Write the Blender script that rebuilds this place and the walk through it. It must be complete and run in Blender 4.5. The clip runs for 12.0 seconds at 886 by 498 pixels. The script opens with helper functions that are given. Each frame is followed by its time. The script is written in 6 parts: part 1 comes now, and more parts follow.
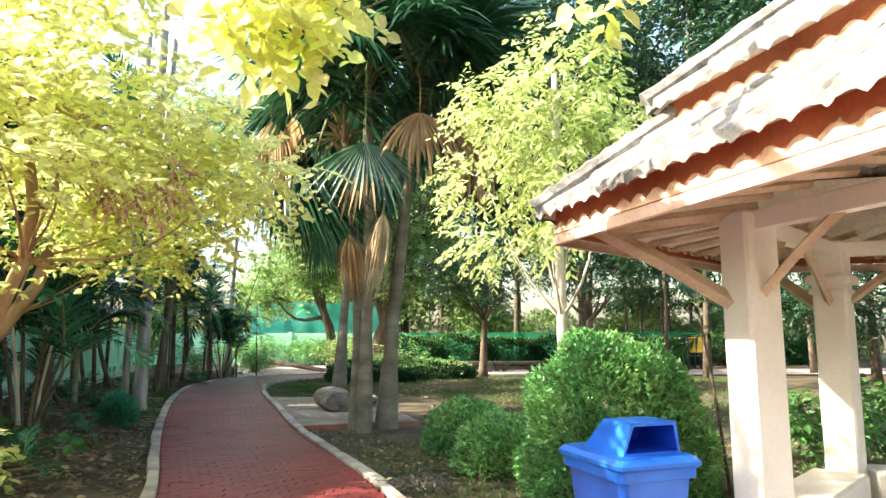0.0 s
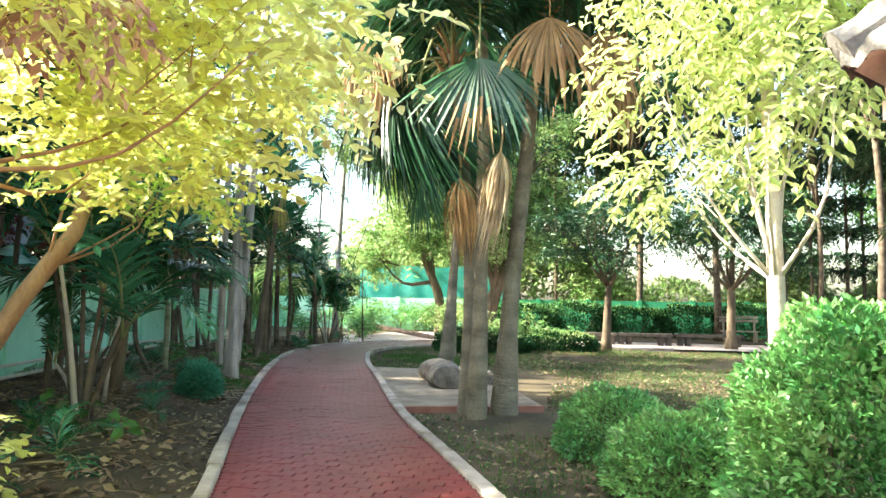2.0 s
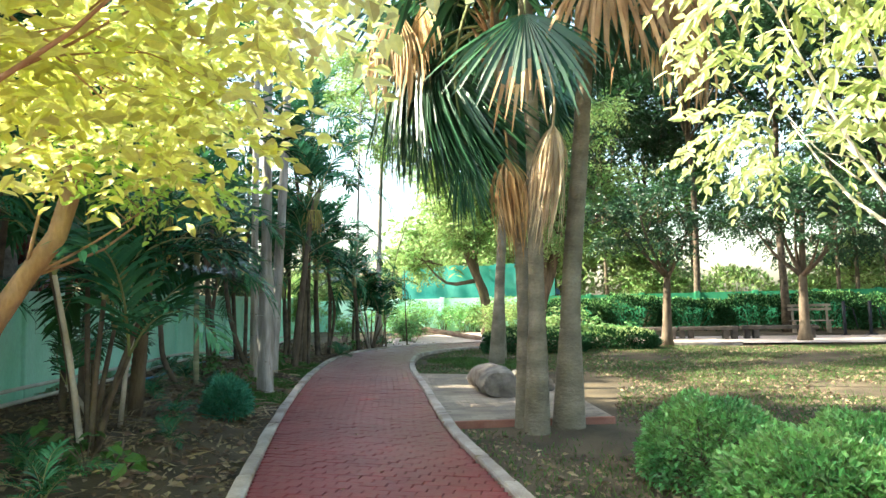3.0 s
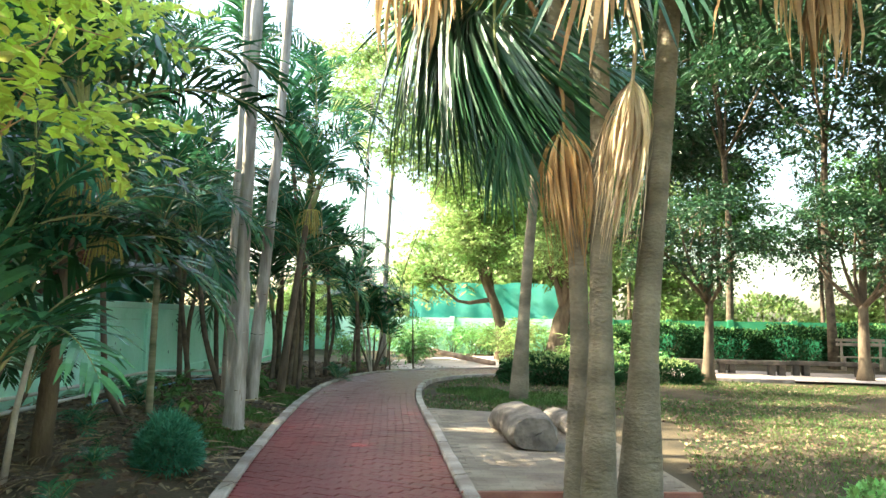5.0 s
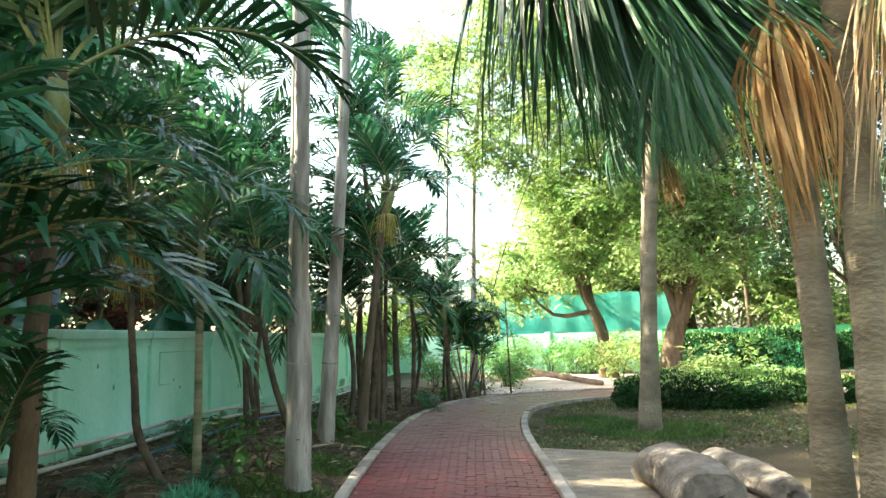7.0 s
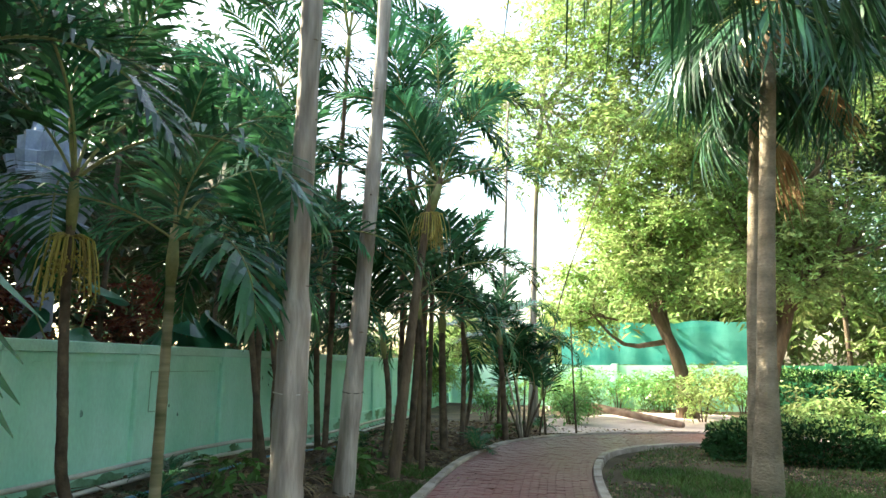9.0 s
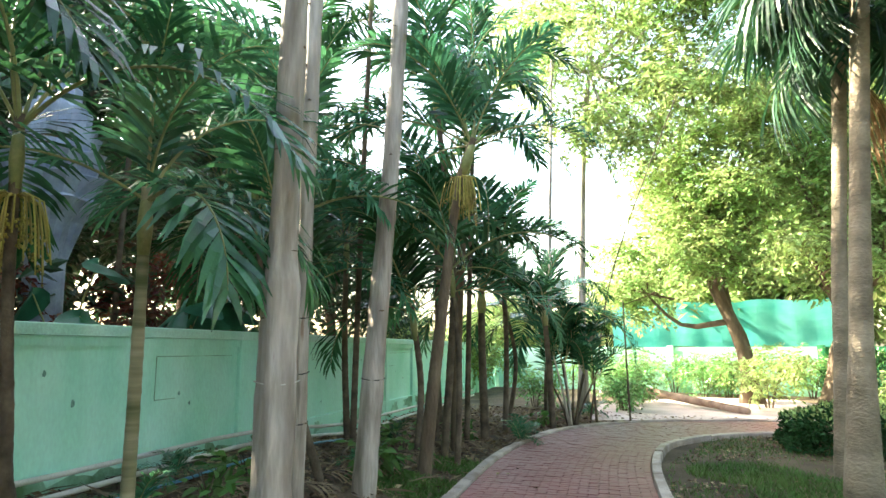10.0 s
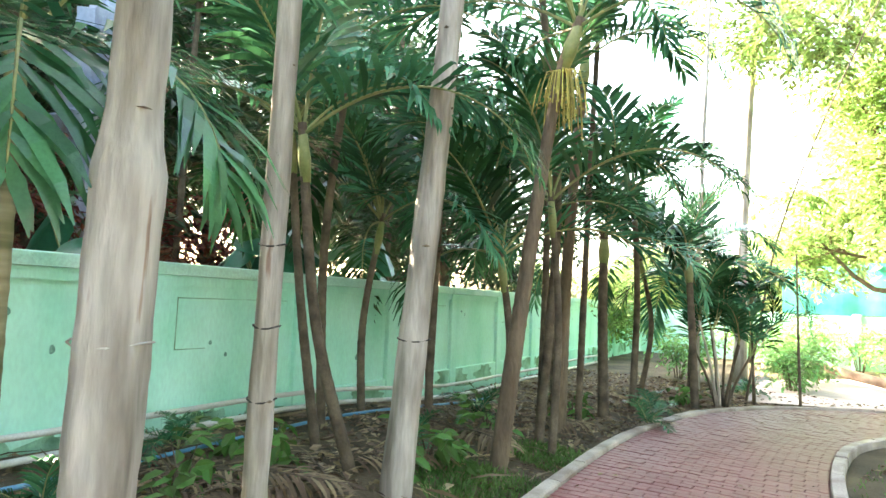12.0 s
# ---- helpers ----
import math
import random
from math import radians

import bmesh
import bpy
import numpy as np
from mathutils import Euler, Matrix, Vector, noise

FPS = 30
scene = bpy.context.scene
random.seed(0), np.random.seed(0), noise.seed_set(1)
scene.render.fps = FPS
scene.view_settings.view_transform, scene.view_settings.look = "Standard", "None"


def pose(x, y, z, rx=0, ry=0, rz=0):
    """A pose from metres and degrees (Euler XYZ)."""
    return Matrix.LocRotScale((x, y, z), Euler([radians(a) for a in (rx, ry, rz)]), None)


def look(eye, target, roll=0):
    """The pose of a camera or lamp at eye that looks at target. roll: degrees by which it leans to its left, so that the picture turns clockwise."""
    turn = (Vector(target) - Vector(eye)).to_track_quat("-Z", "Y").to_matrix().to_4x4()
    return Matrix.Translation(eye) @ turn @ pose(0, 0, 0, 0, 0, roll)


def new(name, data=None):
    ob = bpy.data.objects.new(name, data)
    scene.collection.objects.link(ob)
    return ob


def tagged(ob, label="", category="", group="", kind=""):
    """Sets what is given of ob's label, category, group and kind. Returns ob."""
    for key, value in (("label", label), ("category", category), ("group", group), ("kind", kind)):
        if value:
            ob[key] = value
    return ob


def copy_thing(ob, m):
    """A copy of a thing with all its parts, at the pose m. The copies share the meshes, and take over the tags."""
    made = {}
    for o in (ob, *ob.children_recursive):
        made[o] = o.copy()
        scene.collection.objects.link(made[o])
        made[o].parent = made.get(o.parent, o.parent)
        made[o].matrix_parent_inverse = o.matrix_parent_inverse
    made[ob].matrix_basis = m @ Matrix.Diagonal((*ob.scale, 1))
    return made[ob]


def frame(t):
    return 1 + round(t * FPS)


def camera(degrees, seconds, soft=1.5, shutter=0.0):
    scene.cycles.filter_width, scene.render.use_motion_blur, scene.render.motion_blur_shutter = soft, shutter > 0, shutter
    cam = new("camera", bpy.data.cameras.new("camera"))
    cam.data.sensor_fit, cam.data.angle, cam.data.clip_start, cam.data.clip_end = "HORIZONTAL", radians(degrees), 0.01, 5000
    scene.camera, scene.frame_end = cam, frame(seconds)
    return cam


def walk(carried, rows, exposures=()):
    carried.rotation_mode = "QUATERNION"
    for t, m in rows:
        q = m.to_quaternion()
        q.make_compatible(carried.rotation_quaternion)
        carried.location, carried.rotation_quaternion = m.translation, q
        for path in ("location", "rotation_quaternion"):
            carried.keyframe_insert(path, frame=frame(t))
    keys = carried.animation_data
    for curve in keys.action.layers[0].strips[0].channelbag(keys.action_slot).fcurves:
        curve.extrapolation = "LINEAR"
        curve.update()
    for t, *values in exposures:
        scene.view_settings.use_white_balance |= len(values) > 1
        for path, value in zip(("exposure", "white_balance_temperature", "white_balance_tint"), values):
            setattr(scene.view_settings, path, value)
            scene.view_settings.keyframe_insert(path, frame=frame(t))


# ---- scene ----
cam = camera(68.0, 12.0)
PATH = [
    (0, (0.116, 2.832, 1.583), (0.033, 4.814, 1.84), -0.2),
    (0.5, (0.033, 3.349, 1.581), (-0.114, 5.328, 1.83), 0.5),
    (1, (-0.058, 3.867, 1.579), (-0.286, 5.828, 1.896), 2.0),
    (1.5, (-0.164, 4.394, 1.576), (-0.473, 6.359, 1.78), 0.9),
    (2, (-0.289, 4.933, 1.574), (-0.699, 6.884, 1.729), 0.9),
    (2.5, (-0.435, 5.477, 1.573), (-0.896, 7.416, 1.739), 0.0),
    (3, (-0.595, 6.025, 1.574), (-1.129, 7.946, 1.729), -1.3),
    (3.2, (-0.665, 6.243, 1.575), (-1.189, 8.17, 1.698), -1.0),
    (4.8, (-1.286, 7.969, 1.591), (-1.786, 9.897, 1.77), 0.4),
    (5, (-1.369, 8.177, 1.591), (-1.927, 10.086, 1.803), 0.8),
    (5.5, (-1.589, 8.683, 1.593), (-2.295, 10.538, 1.841), 1.9),
    (6, (-1.816, 9.18, 1.595), (-2.591, 11.011, 1.812), -0.6),
    (6.5, (-2.047, 9.668, 1.6), (-2.934, 11.436, 1.892), 0.3),
    (7, (-2.284, 10.16, 1.603), (-3.073, 11.978, 1.871), -1.7),
    (7.2, (-2.373, 10.357, 1.603), (-3.198, 12.151, 1.924), -1.8),
    (8.8, (-3.041, 11.937, 1.586), (-3.945, 13.685, 1.939), 0.4),
    (9, (-3.119, 12.136, 1.585), (-4.06, 13.865, 1.937), 0.2),
    (9.5, (-3.301, 12.637, 1.582), (-4.416, 14.264, 1.914), 0.8),
    (10, (-3.47, 13.148, 1.579), (-4.54, 14.81, 1.882), -0.1),
    (10.5, (-3.635, 13.661, 1.574), (-4.993, 15.102, 1.858), 1.2),
    (11, (-3.795, 14.193, 1.573), (-5.17, 15.63, 1.789), 1.8),
    (11.5, (-3.961, 14.72, 1.572), (-5.416, 16.073, 1.799), 2.2),
    (12, (-4.127, 15.253, 1.57), (-5.558, 16.64, 1.731), 2.4),
]
walk(cam, [(t, look(eye, target, roll)) for t, eye, target, roll in PATH], exposures=[(0.0, 2.04, 6800, 5), (0.6, 2.14, 6800, 5), (1.5, 2.45, 6700, 4), (2.2, 2.6, 6700, 4), (3.0, 2.45, 6700, 4), (5.0, 2.68, 7200, 3), (7.5, 2.72, 7300, 4), (9.0, 2.5, 7300, 7), (9.5, 2.75, 7300, 10), (10.5, 3.5, 7500, 9), (11.2, 4.0, 7600, 10), (12.0, 4.0, 7700, 11)])

# ---- world and sun ----
SUN_EL, SUN_AZ = 34.0, -98.0        # azimuth from +y towards +x
world = bpy.data.worlds.new("sky")
scene.world = world
world.use_nodes = True
wn = world.node_tree.nodes
sky = wn.new("ShaderNodeTexSky")
sky.sky_type, sky.sun_disc = "NISHITA", False
sky.sun_elevation, sky.sun_rotation = radians(SUN_EL), radians(SUN_AZ)
sky.dust_density, sky.air_density = 3.0, 1.2
wn["Background"].inputs["Strength"].default_value = 0.15
world.node_tree.links.new(sky.outputs[0], wn["Background"].inputs["Color"])
sun = new("sun", bpy.data.lights.new("sun", "SUN"))
sun.data.energy, sun.data.angle, sun.data.color = 4.8, radians(0.6), (1.0, 0.93, 0.8)
SUN_DIR = Vector((math.sin(radians(SUN_AZ)) * math.cos(radians(SUN_EL)), math.cos(radians(SUN_AZ)) * math.cos(radians(SUN_EL)), math.sin(radians(SUN_EL))))
sun.matrix_world = look(SUN_DIR * 30, (0, 0, 0))

# ---- materials ----
rng = np.random.default_rng(7)


def mat(name, c1, c2, scale=4.0, rough=0.8, bump=0.3, bscale=40.0, c3=None, island=0.0, objrand=0.0, trans=0.0, spec=0.3, metal=0.0, stretch=(1, 1, 1), fine=0.25, greyer=None, c3at=0.8):
    """Two-scale procedural surface in world metres; island and objrand vary single leaves and single pieces."""
    m = bpy.data.materials.new(name)
    m.use_nodes = True
    nt = m.node_tree
    N, L = nt.nodes, nt.links
    bsdf = N["Principled BSDF"]
    geo = N.new("ShaderNodeNewGeometry")
    vm = N.new("ShaderNodeVectorMath")
    vm.operation = "MULTIPLY"
    vm.inputs[1].default_value = stretch
    L.new(geo.outputs["Position"], vm.inputs[0])
    big = N.new("ShaderNodeTexNoise")
    big.inputs["Scale"].default_value, big.inputs["Detail"].default_value = scale, 5
    L.new(vm.outputs[0], big.inputs["Vector"])
    ramp = N.new("ShaderNodeValToRGB")
    ramp.color_ramp.elements[0].position, ramp.color_ramp.elements[1].position = 0.32, 0.68
    ramp.color_ramp.elements[0].color, ramp.color_ramp.elements[1].color = (*c1, 1), (*c2, 1)
    if c3:
        e = ramp.color_ramp.elements.new(c3at)
        e.color = (*c3, 1)
    L.new(big.outputs["Fac"], ramp.inputs[0])
    small = N.new("ShaderNodeTexNoise")
    small.inputs["Scale"].default_value, small.inputs["Detail"].default_value = bscale, 6
    L.new(vm.outputs[0], small.inputs["Vector"])
    hsv = N.new("ShaderNodeHueSaturation")
    if greyer:
        # a greyer tone that grows with y along the path, broken by noise
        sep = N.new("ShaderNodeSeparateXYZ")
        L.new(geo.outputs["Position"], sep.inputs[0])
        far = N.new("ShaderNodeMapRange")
        far.inputs["From Min"].default_value, far.inputs["From Max"].default_value, far.inputs["To Max"].default_value = greyer[0], greyer[1], 0.9
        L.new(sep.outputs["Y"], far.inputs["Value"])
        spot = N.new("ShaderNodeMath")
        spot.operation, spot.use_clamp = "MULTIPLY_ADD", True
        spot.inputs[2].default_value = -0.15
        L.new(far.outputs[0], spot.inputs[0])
        mottle = N.new("ShaderNodeMapRange")
        mottle.inputs["From Min"].default_value, mottle.inputs["From Max"].default_value, mottle.inputs["To Min"].default_value, mottle.inputs["To Max"].default_value = 0.3, 0.7, 0.7, 1.3
        L.new(big.outputs["Fac"], mottle.inputs["Value"])
        L.new(mottle.outputs[0], spot.inputs[1])
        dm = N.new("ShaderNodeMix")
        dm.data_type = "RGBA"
        dm.inputs[7].default_value = (*greyer[2], 1)
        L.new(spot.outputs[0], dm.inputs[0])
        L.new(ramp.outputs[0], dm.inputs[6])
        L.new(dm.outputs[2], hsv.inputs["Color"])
    else:
        L.new(ramp.outputs[0], hsv.inputs["Color"])
    mr = N.new("ShaderNodeMapRange")
    mr.inputs["To Min"].default_value, mr.inputs["To Max"].default_value = 1 - fine, 1 + fine
    L.new(small.outputs["Fac"], mr.inputs["Value"])
    value = mr.outputs[0]
    for amount, out in ((island, geo.outputs["Random Per Island"]), (objrand, None)):
        if amount:
            if out is None:
                out = N.new("ShaderNodeObjectInfo").outputs["Random"]
            r = N.new("ShaderNodeMapRange")
            r.inputs["To Min"].default_value, r.inputs["To Max"].default_value = 1 - amount, 1 + amount
            L.new(out, r.inputs["Value"])
            mul = N.new("ShaderNodeMath")
            mul.operation = "MULTIPLY"
            L.new(value, mul.inputs[0])
            L.new(r.outputs[0], mul.inputs[1])
            value = mul.outputs[0]
            hue = N.new("ShaderNodeMapRange")
            hue.inputs["To Min"].default_value, hue.inputs["To Max"].default_value = 0.5 - 0.05 * amount, 0.5 + 0.05 * amount
            L.new(out, hue.inputs["Value"])
            L.new(hue.outputs[0], hsv.inputs["Hue"])
    L.new(value, hsv.inputs["Value"])
    L.new(hsv.outputs[0], bsdf.inputs["Base Color"])
    bsdf.inputs["Roughness"].default_value, bsdf.inputs["Metallic"].default_value = rough, metal
    bsdf.inputs["Specular IOR Level"].default_value = spec
    if bump:
        b = N.new("ShaderNodeBump")
        b.inputs["Strength"].default_value, b.inputs["Distance"].default_value = bump, 0.02
        L.new(small.outputs["Fac"], b.inputs["Height"])
        L.new(b.outputs[0], bsdf.inputs["Normal"])
    if trans:
        tr = N.new("ShaderNodeBsdfTranslucent")
        L.new(hsv.outputs[0], tr.inputs["Color"])
        mix = N.new("ShaderNodeMixShader")
        mix.inputs[0].default_value = trans
        L.new(bsdf.outputs[0], mix.inputs[1])
        L.new(tr.outputs[0], mix.inputs[2])
        L.new(mix.outputs[0], N["Material Output"].inputs["Surface"])
    return m


M_SOIL = mat("soil_litter", (0.045, 0.036, 0.022), (0.135, 0.102, 0.06), 1.1, 0.95, 0.8, 30, c3=(0.07, 0.085, 0.03), fine=0.4)
M_PAVER = mat("red_paver", (0.17, 0.022, 0.026), (0.25, 0.045, 0.046), 0.9, 0.45, 0.25, 120, objrand=0.1, island=0.1, spec=0.45, greyer=(14.0, 27.0, (0.27, 0.15, 0.13)))
M_JOINT = mat("paver_joint", (0.1, 0.024, 0.022), (0.15, 0.042, 0.038), 3, 0.9, 0.4, 80)
M_KERB = mat("kerb_concrete", (0.32, 0.25, 0.2), (0.56, 0.48, 0.41), 3.2, 0.85, 0.5, 60, objrand=0.14, fine=0.35)
M_SLAB = mat("slab_concrete", (0.19, 0.155, 0.118), (0.34, 0.285, 0.22), 1.6, 0.9, 0.3, 50, fine=0.35, c3=(0.36, 0.33, 0.28), c3at=0.75)
M_SLABRED = mat("slab_red_edge", (0.26, 0.1, 0.07), (0.4, 0.2, 0.15), 3, 0.85, 0.3, 60)
M_PLAZA = mat("pale_pink_paving", (0.45, 0.36, 0.33), (0.62, 0.52, 0.48), 1.5, 0.8, 0.15, 40)
M_ROCK = mat("grey_boulder", (0.1, 0.085, 0.07), (0.27, 0.235, 0.2), 5.0, 0.92, 1.0, 22, c3=(0.4, 0.37, 0.33), fine=0.4)
M_WALL = mat("mint_wall_paint", (0.32, 0.74, 0.565), (0.53, 0.88, 0.75), 1.3, 0.7, 0.2, 30, fine=0.14, stretch=(1, 1, 0.5), c3=(0.2, 0.56, 0.4), c3at=0.78)
M_WALLDIRT = mat("algae_plinth", (0.12, 0.24, 0.11), (0.38, 0.72, 0.54), 2.4, 0.9, 0.4, 25)
M_MOULD = mat("dark_mould", (0.1, 0.22, 0.17), (0.2, 0.42, 0.33), 20, 0.9, 0.2, 60)
M_COPING = mat("pale_mint_coping", (0.36, 0.68, 0.54), (0.54, 0.8, 0.69), 2, 0.75, 0.2, 40)
M_PVC = mat("white_pvc_pipe", (0.5, 0.48, 0.42), (0.68, 0.66, 0.6), 3, 0.5, 0.1, 60)
M_PVCBLUE = mat("blue_pvc_pipe", (0.05, 0.2, 0.36), (0.1, 0.3, 0.45), 3, 0.4, 0.1, 60)
M_TRUNKGREY = mat("smooth_grey_bark", (0.2, 0.17, 0.14), (0.5, 0.455, 0.405), 8.0, 0.75, 0.8, 26, stretch=(1, 1, 0.16), c3=(0.31, 0.2, 0.15), c3at=0.74, fine=0.4)
M_TRUNKPALM = mat("ringed_palm_bark", (0.15, 0.125, 0.085), (0.31, 0.265, 0.19), 2.4, 0.9, 0.9, 26, stretch=(0.9, 0.9, 1.7), fine=0.3)
M_TRUNKDARK = mat("dark_thin_bark", (0.06, 0.045, 0.033), (0.17, 0.13, 0.09), 6, 0.9, 0.6, 40)
M_TRUNKPALE = mat("pale_bark", (0.42, 0.36, 0.29), (0.68, 0.62, 0.53), 4, 0.85, 0.4, 40)
M_BARK = mat("brown_bark", (0.09, 0.065, 0.045), (0.2, 0.15, 0.1), 6, 0.95, 0.8, 40, stretch=(1, 1, 0.3))
M_TANBARK = mat("tan_bark", (0.3, 0.17, 0.09), (0.5, 0.32, 0.19), 5, 0.9, 0.6, 40, stretch=(1, 1, 0.4))
M_PODS = mat("pinkish_brown_seed_pods", (0.34, 0.17, 0.12), (0.6, 0.38, 0.28), 2, 0.7, 0.1, 60, island=0.4, trans=0.3)
M_FEATHERY = mat("blue_green_feathery_leaf", (0.035, 0.18, 0.1), (0.09, 0.34, 0.2), 2, 0.5, 0.1, 60, island=0.4, trans=0.3)
M_SHAFT = mat("green_crownshaft", (0.16, 0.2, 0.07), (0.3, 0.3, 0.13), 5, 0.5, 0.1, 40)
M_BANDSTEM = mat("banded_palm_stem", (0.1, 0.12, 0.05), (0.42, 0.38, 0.25), 9.0, 0.6, 0.2, 40, stretch=(0.08, 0.08, 1.0))
M_YELLOW = mat("yellow_green_leaf", (0.66, 0.68, 0.18), (0.89, 0.88, 0.46), 1.2, 0.4, 0.1, 60, island=0.32, trans=0.7, c3=(0.4, 0.58, 0.18), c3at=0.74)
M_SPRAY = mat("vivid_young_leaf", (0.4, 0.6, 0.09), (0.64, 0.78, 0.2), 1.0, 0.45, 0.1, 60, island=0.3, trans=0.5)
M_PALELEAF = mat("pale_green_leaf", (0.4, 0.5, 0.16), (0.7, 0.74, 0.38), 1.0, 0.45, 0.1, 60, island=0.35, trans=0.45)
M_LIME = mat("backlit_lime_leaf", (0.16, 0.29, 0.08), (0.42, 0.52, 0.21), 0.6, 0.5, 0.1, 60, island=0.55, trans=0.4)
M_GREEN = mat("mid_green_leaf", (0.05, 0.13, 0.03), (0.1, 0.22, 0.05), 0.7, 0.45, 0.1, 60, island=0.4, trans=0.3)
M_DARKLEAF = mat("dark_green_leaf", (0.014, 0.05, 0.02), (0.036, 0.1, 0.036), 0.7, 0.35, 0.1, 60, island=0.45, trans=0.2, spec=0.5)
M_BUSH = mat("clipped_bush_leaf", (0.1, 0.29, 0.09), (0.27, 0.47, 0.15), 1.5, 0.35, 0.1, 60, island=0.5, trans=0.3, spec=0.5)
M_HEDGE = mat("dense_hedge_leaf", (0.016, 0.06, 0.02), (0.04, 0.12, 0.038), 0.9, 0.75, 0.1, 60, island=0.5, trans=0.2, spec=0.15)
M_DEEPGREEN = mat("deep_green_wall_paint", (0.02, 0.2, 0.09), (0.05, 0.32, 0.16), 1.2, 0.7, 0.2, 30, fine=0.15)
M_FAN = mat("fan_palm_green", (0.018, 0.075, 0.034), (0.048, 0.145, 0.062), 1.4, 0.32, 0.1, 70, island=0.3, objrand=0.35, trans=0.24, spec=0.6)
M_FROND = mat("feather_palm_green", (0.022, 0.105, 0.048), (0.07, 0.225, 0.095), 1.4, 0.26, 0.1, 70, island=0.35, objrand=0.55, trans=0.3, spec=0.7)
M_DEAD = mat("dry_brown_frond", (0.36, 0.2, 0.085), (0.64, 0.43, 0.22), 2.2, 0.75, 0.3, 60, island=0.35, objrand=0.25, trans=0.3)
M_STRAW = mat("pale_straw_frond", (0.42, 0.31, 0.19), (0.68, 0.54, 0.37), 2.2, 0.8, 0.3, 60, island=0.3, trans=0.25)
M_SLABPAVE = mat("beige_slab_paver", (0.19, 0.15, 0.115), (0.34, 0.28, 0.215), 1.4, 0.85, 0.3, 60, island=0.14, fine=0.3)
M_LITTER = mat("fallen_leaves", (0.12, 0.08, 0.048), (0.34, 0.25, 0.16), 1.2, 0.85, 0.1, 60, island=0.5, trans=0.1)
M_GRASS = mat("short_grass", (0.05, 0.13, 0.028), (0.12, 0.2, 0.05), 0.8, 0.7, 0.1, 60, island=0.4, trans=0.25)
M_FRUIT = mat("palm_fruit_strands", (0.24, 0.22, 0.05), (0.42, 0.33, 0.09), 6, 0.6, 0.2, 60, island=0.3)
M_LOG = mat("weathered_log", (0.22, 0.14, 0.1), (0.42, 0.3, 0.22), 4, 0.85, 0.5, 40)
M_BENCH = mat("dark_bench_timber", (0.04, 0.035, 0.03), (0.1, 0.085, 0.07), 5, 0.8, 0.4, 50)
M_COLUMN = mat("cream_column_paint", (0.78, 0.72, 0.65), (0.88, 0.84, 0.78), 1.4, 0.75, 0.15, 30, fine=0.08)
M_TERRA = mat("terracotta_fascia", (0.3, 0.08, 0.04), (0.46, 0.15, 0.075), 2.5, 0.8, 0.25, 40)
M_PINK = mat("pale_peach_board", (0.56, 0.37, 0.29), (0.7, 0.52, 0.43), 2.5, 0.75, 0.2, 40)
M_SCALLOP = mat("orange_mortar", (0.62, 0.38, 0.25), (0.78, 0.56, 0.42), 3, 0.8, 0.3, 50)
M_TILE = mat("weathered_roof_tile", (0.11, 0.1, 0.09), (0.34, 0.32, 0.3), 5.0, 0.9, 0.6, 40, objrand=0.12, island=0.1, fine=0.35)
M_SOFFIT = mat("soffit_board", (0.74, 0.66, 0.55), (0.86, 0.79, 0.69), 2.5, 0.85, 0.3, 40)
M_TIMBER = mat("brown_rafter", (0.46, 0.32, 0.2), (0.68, 0.54, 0.4), 4, 0.85, 0.4, 40)
M_BIN = mat("blue_bin_plastic", (0.008, 0.11, 0.6), (0.02, 0.19, 0.8), 3, 0.35, 0.08, 60, fine=0.12, spec=0.5)
# the bin's blue again, darkened to paint the shade inside the hood
M_BINSHADE = mat("bin_inside_shade", (0.006, 0.05, 0.45), (0.012, 0.08, 0.6), 3, 0.5, 0.05, 60)
M_NET = mat("teal_shade_net", (0.03, 0.34, 0.3), (0.13, 0.54, 0.47), 0.9, 0.8, 0.2, 60, trans=0.3)
M_BLUE = mat("blue_tent", (0.03, 0.2, 0.55), (0.06, 0.32, 0.7), 1, 0.6, 0.1, 30, trans=0.2)
M_FIELD = mat("far_field_grass", (0.2, 0.3, 0.05), (0.34, 0.42, 0.1), 0.4, 0.9, 0.2, 8)
M_BLACKMETAL = mat("black_painted_steel", (0.012, 0.013, 0.02), (0.03, 0.032, 0.045), 6, 0.5, 0.1, 60)
M_STATUE = mat("grey_blue_statue", (0.2, 0.24, 0.33), (0.4, 0.46, 0.56), 3, 0.6, 0.3, 20)
M_BROAD = mat("broad_teal_leaf", (0.015, 0.11, 0.06), (0.05, 0.24, 0.14), 3, 0.3, 0.1, 60, objrand=0.3, trans=0.25, spec=0.5)
M_RED = mat("red_brown_leaf", (0.09, 0.02, 0.018), (0.2, 0.06, 0.035), 1.5, 0.5, 0.1, 60, island=0.4, trans=0.25)
M_WIRE = mat("black_tie_wire", (0.01, 0.01, 0.01), (0.03, 0.03, 0.03), 9, 0.6, 0, 60)
M_BUILD = mat("far_building_plaster", (0.6, 0.6, 0.58), (0.75, 0.75, 0.73), 0.5, 0.8, 0.1, 10)
M_GLASSDARK = mat("far_window_dark", (0.05, 0.06, 0.07), (0.1, 0.12, 0.14), 1, 0.2, 0, 10)


